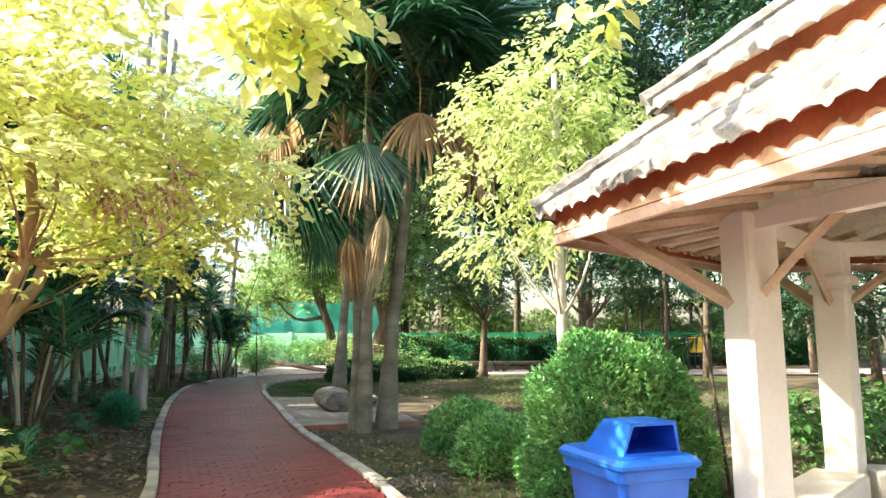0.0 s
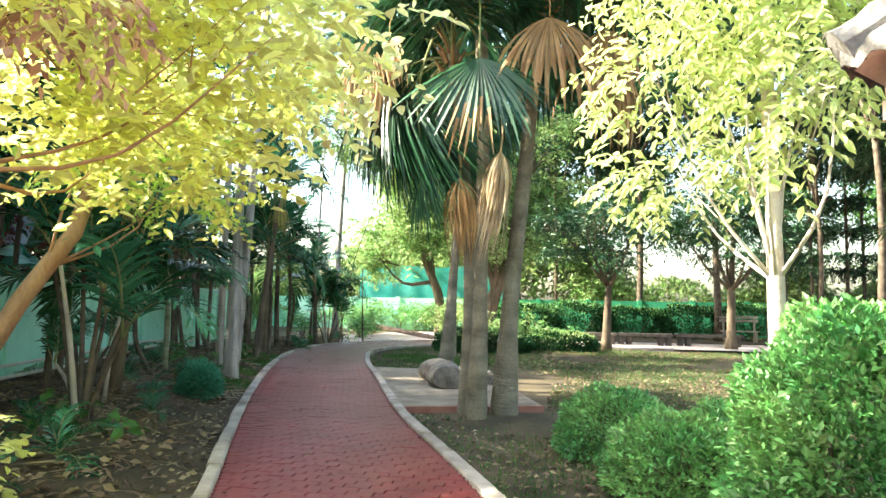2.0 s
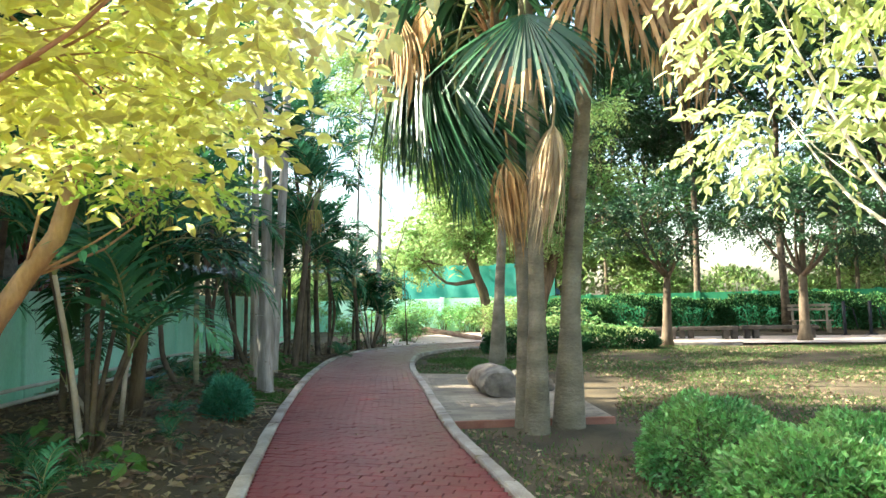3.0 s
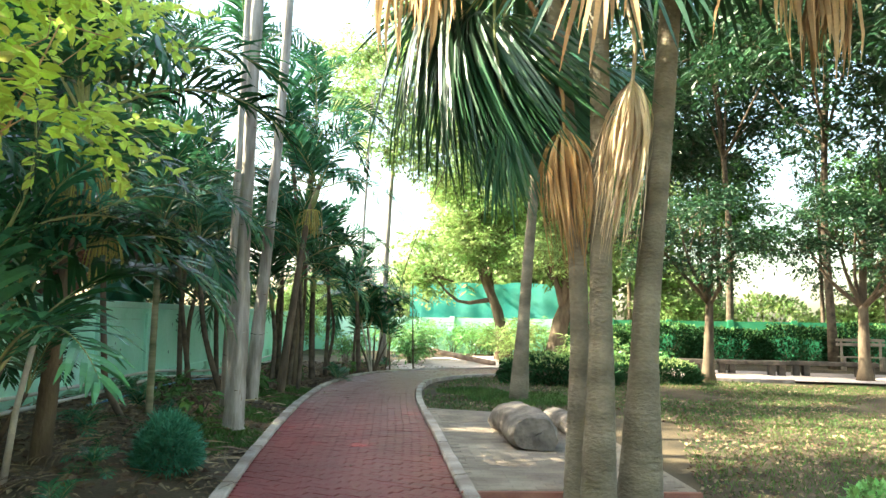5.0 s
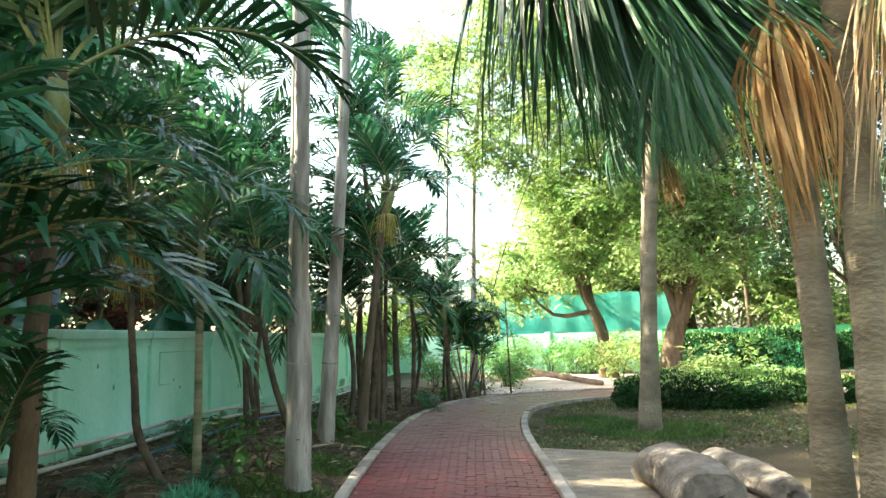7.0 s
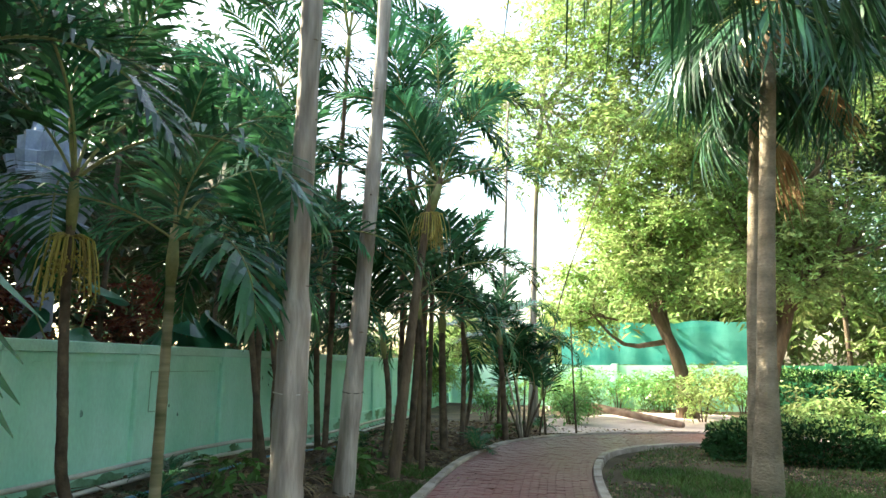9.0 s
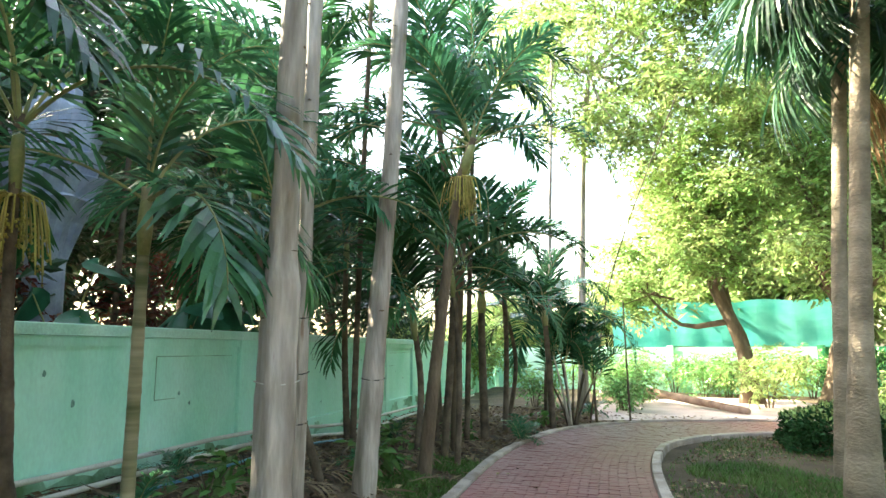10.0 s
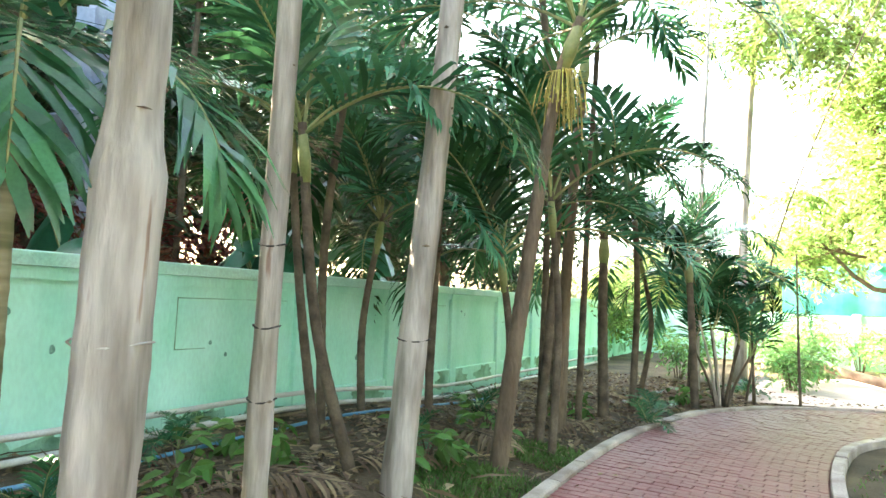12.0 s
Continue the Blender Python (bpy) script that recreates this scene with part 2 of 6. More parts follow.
# ---- geometry helpers ----
class Geo:
    """Gathers vertices and faces of one mesh."""

    def __init__(self):
        self.v, self.f, self.m, self.n = [], [], [], 0

    def add(self, v, f, mi=0):
        v = np.asarray(v, float).reshape(-1, 3)
        self.v.append(v)
        for q in f:
            self.f.append(tuple(int(i) + self.n for i in q))
        self.m.extend([mi] * len(f))
        self.n += len(v)

    def add_quads(self, v, mi=0):
        """v: (k, 4, 3)"""
        k = len(v)
        idx = (np.arange(k * 4).reshape(k, 4) + self.n).tolist()
        self.v.append(np.asarray(v, float).reshape(-1, 3))
        self.f.extend(idx)
        self.m.extend([mi] * k)
        self.n += 4 * k

    def add_grid(self, v, close=False, mi=0):
        """v: (rows, cols, 3) joined into a sheet; close joins the last column to the first."""
        r, c = v.shape[:2]
        i = np.arange(r * c).reshape(r, c)
        j = np.roll(i, -1, 1) if close else i[:, 1:]
        k = i if close else i[:, :-1]
        self.add(v, np.stack([k[:-1], j[:-1], j[1:], k[1:]], -1).reshape(-1, 4).tolist(), mi)

    def mesh(self, name, mats, smooth=False):
        me = bpy.data.meshes.new(name)
        me.from_pydata(np.concatenate(self.v).tolist(), [], self.f)
        for m in mats if isinstance(mats, (list, tuple)) else [mats]:
            me.materials.append(m)
        me.polygons.foreach_set("material_index", self.m)
        if smooth:
            me.polygons.foreach_set("use_smooth", [True] * len(me.polygons))
        me.update()
        return me


def part(name, geo, mats, parent=None, label="", smooth=False):
    """Links a Geo or a mesh as one mesh object under a thing."""
    ob = new(name, geo.mesh(name, mats, smooth) if isinstance(geo, Geo) else geo)
    if parent:
        ob.parent = parent
    return tagged(ob, label)


def thing(name, at, label, category, group="", kind=""):
    e = new(name)
    e.location = at
    e.empty_display_size = 0.2
    return tagged(e, label, category, group, kind)


def tube(pts, rad, seg=8, wob=0.0, cap=True):
    """A bent round bar through pts with a radius at each, as a Geo grid."""
    pts = np.asarray(pts, float)
    rad = np.broadcast_to(np.asarray(rad, float), (len(pts),))
    d = np.gradient(pts, axis=0)
    d /= np.linalg.norm(d, axis=1)[:, None] + 1e-9
    ref = np.array([0.31, 0.87, 0.38]) if abs(d[0, 2]) > 0.7 else np.array([0.0, 0.0, 1.0])
    a = np.cross(d, ref)
    a /= np.linalg.norm(a, axis=1)[:, None] + 1e-9
    b = np.cross(d, a)
    t = np.linspace(0, 2 * np.pi, seg, endpoint=False)
    r = rad[:, None] * (1 + wob * rng.normal(size=(len(pts), seg)))
    g = pts[:, None] + (a[:, None] * np.cos(t)[None, :, None] + b[:, None] * np.sin(t)[None, :, None]) * r[..., None]
    if cap:
        g = np.concatenate([np.repeat(pts[:1, None], seg, 1), g, np.repeat(pts[-1:, None], seg, 1)])
    return g


def bend(pts, n):
    """A smooth line of n points through pts (Catmull-Rom)."""
    p = np.asarray(pts, float)
    p = np.concatenate([[2 * p[0] - p[1]], p, [2 * p[-1] - p[-2]]])
    out = []
    for u in np.linspace(0, len(p) - 3 - 1e-6, n):
        i = int(u)
        t = u - i
        a, b, c, d = p[i:i + 4]
        out.append(0.5 * (2 * b + (c - a) * t + (2 * a - 5 * b + 4 * c - d) * t * t + (3 * b - a - 3 * c + d) * t ** 3))
    return np.array(out)


def box(geo, lo, hi, m=None, bev=0.0, mi=0):
    """A box with chamfered vertical and top edges."""
    (x0, y0, z0), (x1, y1, z1) = lo, hi
    b = bev
    def ring(x0, y0, x1, y1, z, b):
        return [(x0 + b, y0, z), (x1 - b, y0, z), (x1, y0 + b, z), (x1, y1 - b, z), (x1 - b, y1, z), (x0 + b, y1, z), (x0, y1 - b, z), (x0, y0 + b, z)]
    if b:
        v = ring(x0, y0, x1, y1, z0, b) + ring(x0, y0, x1, y1, z1 - b, b) + ring(x0 + b, y0 + b, x1 - b, y1 - b, z1, b * 0.6)
        f = [tuple(range(7, -1, -1)), tuple(range(16, 24))] + [(k * 8 + i, k * 8 + (i + 1) % 8, k * 8 + 8 + (i + 1) % 8, k * 8 + 8 + i) for k in (0, 1) for i in range(8)]
    else:
        v = [(x0, y0, z0), (x1, y0, z0), (x1, y1, z0), (x0, y1, z0), (x0, y0, z1), (x1, y0, z1), (x1, y1, z1), (x0, y1, z1)]
        f = [(3, 2, 1, 0), (4, 5, 6, 7), (0, 1, 5, 4), (1, 2, 6, 5), (2, 3, 7, 6), (3, 0, 4, 7)]
    v = np.array(v, float)
    if m is not None:
        v = np.array([m @ Vector(p) for p in v])
    geo.add(v, f, mi)


def unit(v):
    return v / (np.linalg.norm(v, axis=-1, keepdims=True) + 1e-9)


def leaf_quads(p, d, length, width, fold=0.25, fine=False):
    """Pointed leaves with their stalk at p, running along d. Two quads a leaf when fine, else one."""
    n = len(p)
    d = unit(d)
    s = unit(np.cross(d, rng.normal(size=(n, 3)) * 0.55 + np.array([0, 0, 1.0])))
    u = np.cross(s, d)
    L, W = np.asarray(length).reshape(-1, 1), np.asarray(width).reshape(-1, 1)
    tip = p + d * L - u * L * 0.12
    if not fine:
        mid = p + d * L * 0.45
        return np.stack([p, mid + s * W + u * W * fold, tip, mid - s * W + u * W * fold], 1)
    out = []
    for k in (1, -1):
        a = p + d * L * 0.3 + k * s * W * 0.95 + u * W * fold
        b = p + d * L * 0.68 + k * s * W * 0.8 + u * W * fold - u * L * 0.04
        out.append(np.stack([p, a, b, tip] if k > 0 else [tip, b, a, p], 1))
    return np.concatenate(out)


def spray(blobs, n, size, per=10, flat=0.5, fine=False, aspect=0.42, hollow=0.35, hang=0.25):
    """Leaves on twigs that fill blobs (x, y, z, rx, ry, rz): clumps with gaps, not a ball."""
    blobs = np.asarray(blobs, float)
    vol = (blobs[:, 3] * blobs[:, 4] * blobs[:, 5]) ** 0.7
    k = max(1, n // per)
    pick = rng.choice(len(blobs), k, p=vol / vol.sum())
    dirs = unit(rng.normal(size=(k, 3)))
    rr = hollow + (1 - hollow) * rng.random(k) ** 0.6
    rr *= 1 + 0.22 * np.sin(dirs[:, 0] * 7 + pick) * np.cos(dirs[:, 2] * 6 + 2 * pick)
    base = blobs[pick, :3] + dirs * blobs[pick, 3:] * rr[:, None]
    tw = unit(dirs * np.array([1, 1, flat]) + rng.normal(size=(k, 3)) * 0.5 - np.array([0, 0, hang]))
    step = np.tile(np.linspace(0, 1, per), (k, 1))
    p = base[:, None] + tw[:, None] * (step * size * per * 0.33)[..., None] - np.array([0, 0, 1]) * (step ** 2 * size * per * 0.06)[..., None]
    side = unit(np.cross(tw, np.array([0, 0, 1.0])))
    sgn = np.where(np.arange(per) % 2 == 0, 1.0, -1.0)
    d = tw[:, None] * 0.6 + side[:, None] * sgn[None, :, None] + rng.normal(size=(k, per, 3)) * 0.35 - np.array([0, 0, hang])
    L = size * (0.7 + 0.6 * rng.random(k * per))
    return leaf_quads(p.reshape(-1, 3), d.reshape(-1, 3), L, L * aspect * 0.5, fine=fine)


def broad_tree(name, label, trunk, rad, blobs, n, size, leaf, bark, category="tree", group="", fork=None, fine=False, per=10, limbs=True, flat=0.5, hang=0.25, aspect=0.42, twigs=True, thin=1.0, clump=0):
    """Tapered trunk through the points of trunk, a limb to each blob, and a crown of single leaves."""
    at = np.array(trunk[0], float)
    root = thing(name, at, label, category, group)
    line = bend(trunk, 12) - at
    g = Geo()
    r = np.linspace(rad, rad * 0.45, 12)
    r[0] *= 1.5
    r[1] *= 1.12
    g.add_grid(tube(line, r, 10, 0.04), True)
    part("trunk", g, bark, root, smooth=True)
    if limbs:
        for i, b in enumerate(blobs):
            c = np.array(b[:3]) - at
            k = 5 + (i * 3) % 6 if fork is None else fork
            s = line[min(k, 11)]
            mid = (s + c) / 2 + np.array([0, 0, -0.08 * np.linalg.norm(c - s)]) + rng.normal(size=3) * 0.06 * np.linalg.norm(c - s)
            g = Geo()
            g.add_grid(tube(bend([s, mid, c], 7), np.linspace(rad * 0.45, rad * 0.1, 7) * thin, 6, 0.05), True)
            if twigs:
                for _ in range(4):
                    e = c + unit(rng.normal(size=3)) * np.array(b[3:]) * 0.8
                    st = s + (c - s) * rng.uniform(0.5, 0.95)
                    g.add_grid(tube(bend([st, (st + e) / 2 + rng.normal(size=3) * 0.08, e], 5), np.linspace(rad * 0.16, rad * 0.04, 5) * thin, 5), True)
            part("branch", g, bark, root, smooth=True)
    fill = np.array(blobs, float) - np.array([*at, 0, 0, 0])
    if clump:
        # each mass of the crown broken into small separate sprays, with gaps of sky between them
        bits = []
        for b in fill:
            d = unit(rng.normal(size=(clump, 3)))
            q = rng.uniform(0.35, 1.12, (clump, 1))
            r = rng.uniform(0.2, 0.4, (clump, 1))
            bits.append(np.concatenate([b[:3] + d * q * b[3:], b[3:] * r * np.array([1.15, 1.15, 0.7])], 1))
        fill = np.concatenate(bits)
    g = Geo()
    g.add_quads(spray(fill, n, size, per=per, fine=fine, flat=flat, hang=hang, aspect=aspect, hollow=0.1 if clump else 0.35))
    part("crown", g, leaf, root)
    return root


# ---- the line of the path ----
KL = [(-30.0, -0.2), (-3.0, -0.6), (0.0, -0.8), (3.0, -1.1), (6.0, -1.8), (9.19, -2.9), (11.6, -4.0), (14.0, -5.1), (17.2, -6.45), (19.8, -7.45), (22.4, -8.25), (24.0, -8.55), (25.5, -8.6), (60.0, -8.6)]
LEFT_LINE = [(-0.4, -10), (-0.6, -3), (-0.8, 0), (-1.1, 3), (-1.8, 6), (-2.9, 9.19), (-4.0, 11.6), (-5.1, 14.0), (-6.45, 17.2), (-7.45, 19.8), (-8.25, 22.4), (-8.6, 24.6), (-8.5, 26.0), (-7.9, 27.4), (-6.9, 28.4), (-5.2, 29.3), (-2.0, 29.9), (3.0, 30.2), (10.0, 30.3), (24.0, 30.4)]
RIGHT_LINE = [(1.7, -10), (1.6, -3), (1.4, 0), (1.05, 3), (0.45, 6), (-0.6, 9.2), (-1.75, 11.7), (-2.68, 13.6), (-4.3, 17.6), (-5.4, 20.3), (-6.12, 22.5), (-6.45, 24.2), (-6.35, 25.3), (-5.95, 26.2), (-5.3, 26.9), (-4.2, 27.5), (-1.5, 28.1), (3.0, 28.5), (10.0, 28.7), (24.0, 28.8)]
LEFT = bend([(x, y, 0) for x, y in LEFT_LINE], 240)
RIGHT = bend([(x, y, 0) for x, y in RIGHT_LINE], 240)


def sstep(a, b, x):
    u = np.clip((x - a) / (b - a), 0, 1)
    return u * u * (3 - 2 * u)


def height(x, y):
    """The ground: flat park, with a low bank between the path and the wall."""
    d = np.interp(y, [a for a, b in KL], [b for a, b in KL]) - x
    return (0.2 * sstep(0.05, 1.2, d) + 0.1 * sstep(1.2, 4, d)) * (1 - sstep(19, 24, y))


def on_ground(x, y, z=0.0):
    return np.array([x, y, float(height(x, y)) + z])


# ---- ground ----
g = Geo()
xs = np.unique(np.concatenate([np.linspace(-18, 14, 129), [-400, -200, -100, -60, -40, -28, -22, 18, 24, 34, 50, 80, 150, 400]]))
ys = np.unique(np.concatenate([np.linspace(-4, 40, 177), [-400, -150, -60, -30, -15, -8, 46, 55, 70, 100, 180, 400]]))
X, Y = np.meshgrid(xs, ys)
Z = height(X, Y) + 0.012 * np.sin(X * 3.1 + np.cos(Y * 2.3)) * np.cos(Y * 2.7) - 0.03
g.add_grid(np.stack([X, Y, Z], -1))
tagged(part("ground", g, M_SOIL, smooth=True), "bare brown park soil with leaf litter and thin grass", "ground", kind="structure")

# bed of the path and the road it runs into
g = Geo()
u = np.linspace(0, 1, 7)[None, :, None]
g.add_grid(LEFT[:, None] * (1 - u) + RIGHT[:, None] * u + np.array([0, 0, 0.004]))
path_bed = tagged(part("path", g, M_JOINT), "curved footpath of red concrete pavers between pale kerbs", "path", kind="structure")

# pale paving past the bend
g = Geo()
pl = [(-8.9, 27.6), (-7.2, 28.75), (-5.2, 29.7), (-3.2, 30.2), (-4.0, 33.0), (-5.6, 36.6), (-8.6, 36.4), (-10.2, 32.0)]
g.add([(x, y, 0.012) for x, y in pl], [tuple(range(len(pl)))])
tagged(part("pavement", g, M_PLAZA), "pale pinkish sunlit paving past the bend", "paving", kind="structure")
g = Geo()
g.add_quads(np.array([[(-3.3, 28.25, 0.035), (24, 28.9, 0.035), (24, 33.2, 0.035), (-3.3, 31.6, 0.035)]]))
tagged(part("road", g, M_PLAZA), "pale concrete park road beyond the lawn", "road", kind="structure")

# concrete slab beside the path
g = Geo()
sl = [(-4.85, 19.3), (-2.35, 19.2), (-0.85, 14.85), (-0.85, 14.8), (-2.9, 14.15)]
top = [(x, y, 0.05) for x, y in sl]
n = len(top)
g.add(top + [(x, y, -0.05) for x, y in sl], [tuple(range(n))[::-1]] + [(i, (i + 1) % n, n + (i + 1) % n, n + i) for i in range(n)])
slab = tagged(part("concrete_slab", g, M_SLAB), "rough grey concrete slab beside the red path", "slab")
g = Geo()
a, b = np.array([-0.82, 14.78, 0]), np.array([-2.9, 14.1, 0])
d = unit(b - a)
nrm = np.array([-d[1], d[0], 0]) * 0.05
g.add_quads(np.array([[a + (0, 0, .056), b + (0, 0, .056), b + nrm + (0, 0, .056), a + nrm + (0, 0, .056)], [a + nrm + (0, 0, .056), b + nrm + (0, 0, .056), b + nrm + (0, 0, -.04), a + nrm + (0, 0, -.04)]]))
part("red_edge", g, M_SLABRED, slab, "red painted front edge")

# ---- mint wall along the bank ----
WALL_DIR = unit(np.array([-0.33, 1.0, 0]))
WALL_N = np.array([WALL_DIR[1], -WALL_DIR[0], 0])     # towards the path
POST1 = np.array([-10.4, 17.65, 0])
BAY = 2.06
WM = Matrix(((WALL_DIR[0], WALL_N[0], 0, POST1[0]), (WALL_DIR[1], WALL_N[1], 0, POST1[1]), (0, 0, 1, 0), (0, 0, 0, 1)))
wall = tagged(new("wall_west"), "mint green rendered boundary wall with posts and algae stains", "wall", kind="structure")
for k in range(-9, 11):
    s0 = k * BAY
    g = Geo()
    box(g, (s0 + 0.11, -0.1, 0.42), (s0 + BAY - 0.11, -0.02, 1.72), WM)
    box(g, (s0 + 0.112, -0.018, 1.62), (s0 + BAY - 0.112, 0.02, 1.718), WM)
    panel = part("panel", g, M_WALL, wall)
    for lo, hi in () if k % 2 else (((0.24, 1.5), (BAY - 0.24, 1.51)), ((0.24, 1.0 + 0.2 * (k % 3)), (0.25, 1.5)), ((0.25, 1.0 + 0.2 * (k % 3)), (0.62 + 0.3 * (k % 2), 1.008 + 0.2 * (k % 3)))):
        g = Geo()
        box(g, (s0 + lo[0], -0.02, lo[1]), (s0 + hi[0], -0.017, hi[1]), WM)
        part("scored_line", g, M_WALLDIRT, panel, "thin dirty scored line")
    g = Geo()
    box(g, (s0 + 0.11, -0.1, -0.1), (s0 + BAY - 0.11, 0.035, 0.42), WM, 0.01)
    part("plinth", g, M_WALL, wall)
    for q in range(5):
        # algae blotches creeping up from the foot, and small mould spots above
        c = np.array([s0 + rng.uniform(0.2, BAY - 0.2), 0.039, 0.2 + rng.uniform(0, 0.08)]) if q < 3 else np.array([s0 + rng.uniform(0.3, BAY - 0.3), -0.016, rng.uniform(0.6, 1.5)])
        rx, rz = (rng.uniform(0.14, 0.4), rng.uniform(0.08, 0.2)) if q < 3 else (rng.uniform(0.01, 0.03), rng.uniform(0.015, 0.05))
        th = np.linspace(0, 2 * np.pi, 22, endpoint=False)
        w = 1 + (0.28 * np.sin(3 * th + q + k) + 0.2 * np.sin(7 * th + 2 * k) + 0.12 * rng.normal(size=22)) * (1 if q < 3 else 0.3)
        ring = np.stack([np.clip(c[0] + rx * w * np.cos(th), s0 + 0.13, s0 + BAY - 0.13), np.full(22, c[1]), np.minimum(c[2] + rz * w * np.sin(th), 0.405 if q < 3 else 1.6)], 1)
        g = Geo()
        g.add(np.array([WM @ Vector(v) for v in ring]), [tuple(range(22))])
        part("stain", g, M_WALLDIRT if q < 3 else M_MOULD, wall, "green algae blotch" if q < 3 else "dark mould spot")
    g = Geo()
    box(g, (s0 - 0.11, -0.12, -0.1), (s0 + 0.11, 0.045, 1.72), WM, 0.012)
    part("post", g, M_WALL, wall)
    g = Geo()
    box(g, (s0 - 0.108, -0.14, 1.722), (s0 + BAY - 0.112, 0.06, 1.84), WM, 0.012)
    part("coping", g, M_COPING, wall)
# far wall
BACK0 = POST1 + WALL_DIR * BAY * 11
back = tagged(new("wall_north"), "green boundary wall at the far end of the park", "wall", kind="structure")
for k in range(12):
    g = Geo()
    x0 = BACK0[0] + 0.1 + k * 2.5
    box(g, (x0 + 0.12, BACK0[1], -0.05), (x0 + 2.38, BACK0[1] + 0.1, 1.66))
    part("panel", g, M_DEEPGREEN if x0 > -6.5 else M_WALL, back, "deep green painted panel" if x0 > -6.5 else "")
    g = Geo()
    box(g, (x0 - 0.12, BACK0[1] - 0.05, -0.05), (x0 + 0.118, BACK0[1] + 0.12, 1.72), None, 0.01)
    part("post", g, M_DEEPGREEN if x0 > -6.5 else M_WALL, back)

# ---- trunks beside the path ----
def grey_trunk(name, label, pts, r0, r1, rings, wire=None, wr=0.005, shoulder=None):
    at = np.array(pts[0], float)
    root = thing(name, at, label, "tree")
    line = bend(np.array(pts, float) - at, 40)
    line = np.stack([np.interp(np.linspace(0, 1, 90), np.linspace(0, 1, 40), line[:, k]) for k in range(3)], 1)
    g = Geo()
    rr = np.linspace(r0, r1, 90) * (1 + 0.03 * np.sin(np.arange(90) * 0.58))
    rr[0] *= 1.15
    if shoulder:
        # an old scar where the stem narrows at once
        z, more = shoulder
        rr = rr * (1 + more * (1 - sstep(z - 0.12, z + 0.08, line[:, 2])))
    tb = tube(line, rr, 20, 0.02, cap=False)
    lobe = 1 + 0.09 * np.cos(2 * np.linspace(0, 2 * np.pi, 20, endpoint=False)[None] + line[:, 2:3] * 0.35) + 0.06 * np.cos(5 * np.linspace(0, 2 * np.pi, 20, endpoint=False)[None] + line[:, 2:3] * 0.8)
    tb = line[:, None] + (tb - line[:, None]) * lobe[..., None]
    g.add_grid(tb, True)
    part("trunk", g, M_TRUNKGREY, root, smooth=True)
    for k in range(14):
        i, j = int(rng.integers(4, 66)), int(rng.integers(0, 20))
        c = tb[i, j]
        out = unit(c - line[i])
        side = np.array([-out[1], out[0], 0.0])
        L, h = rng.uniform(0.012, 0.035), rng.uniform(0.004, 0.012)
        g = Geo()
        g.add_grid(tube(np.stack([c - side * L, c + out * 0.004 + (0, 0, h * 0.3), c + side * L]), [0.001, h, 0.001], 5), True)
        part("bark_scar", g, M_BARK, root, "small brown bark scar")
    for z in rings:
        i = int(np.argmin(abs(line[:, 2] - z)))
        th = np.linspace(0, 2 * np.pi, 15)
        c = line[i]
        g = Geo()
        g.add_grid(tube(np.stack([c[0] + rr[i] * 1.04 * np.cos(th), c[1] + rr[i] * 1.04 * np.sin(th), c[2] + 0.01 * np.sin(th * 2)], 1), wr, 5, cap=False), True)
        part("tie_wire", g, wire or M_WIRE, root, "wire tied round the trunk")
    return root


grey_trunk("tree", "tall smooth pale grey trunk wrapped with wire beside the kerb", [(-6.54, 16.0, 0.1), (-6.53, 16.02, 1.0), (-6.52, 16.05, 3.2), (-6.5, 16.05, 5.5), (-6.45, 16.1, 9.0)], 0.1, 0.085, [1.26, 1.285], M_PVC, 0.004, shoulder=(1.98, 0.36))
grey_trunk("tree", "slim straight pale grey trunk with black bands", [(-7.44, 17.1, 0.15), (-7.43, 17.11, 0.5), (-7.4, 17.13, 3.9), (-7.36, 17.2, 9.0)], 0.085, 0.06, [0.83, 1.2, 1.72])
grey_trunk("tree", "tall pale lilac grey trunk leaning a little over the bank", [(-7.88, 18.5, 0.05), (-7.78, 18.6, 2.0), (-7.7, 18.7, 3.9), (-7.6, 18.75, 6.4), (-7.5, 18.8, 9.5)], 0.125, 0.07, [1.2])

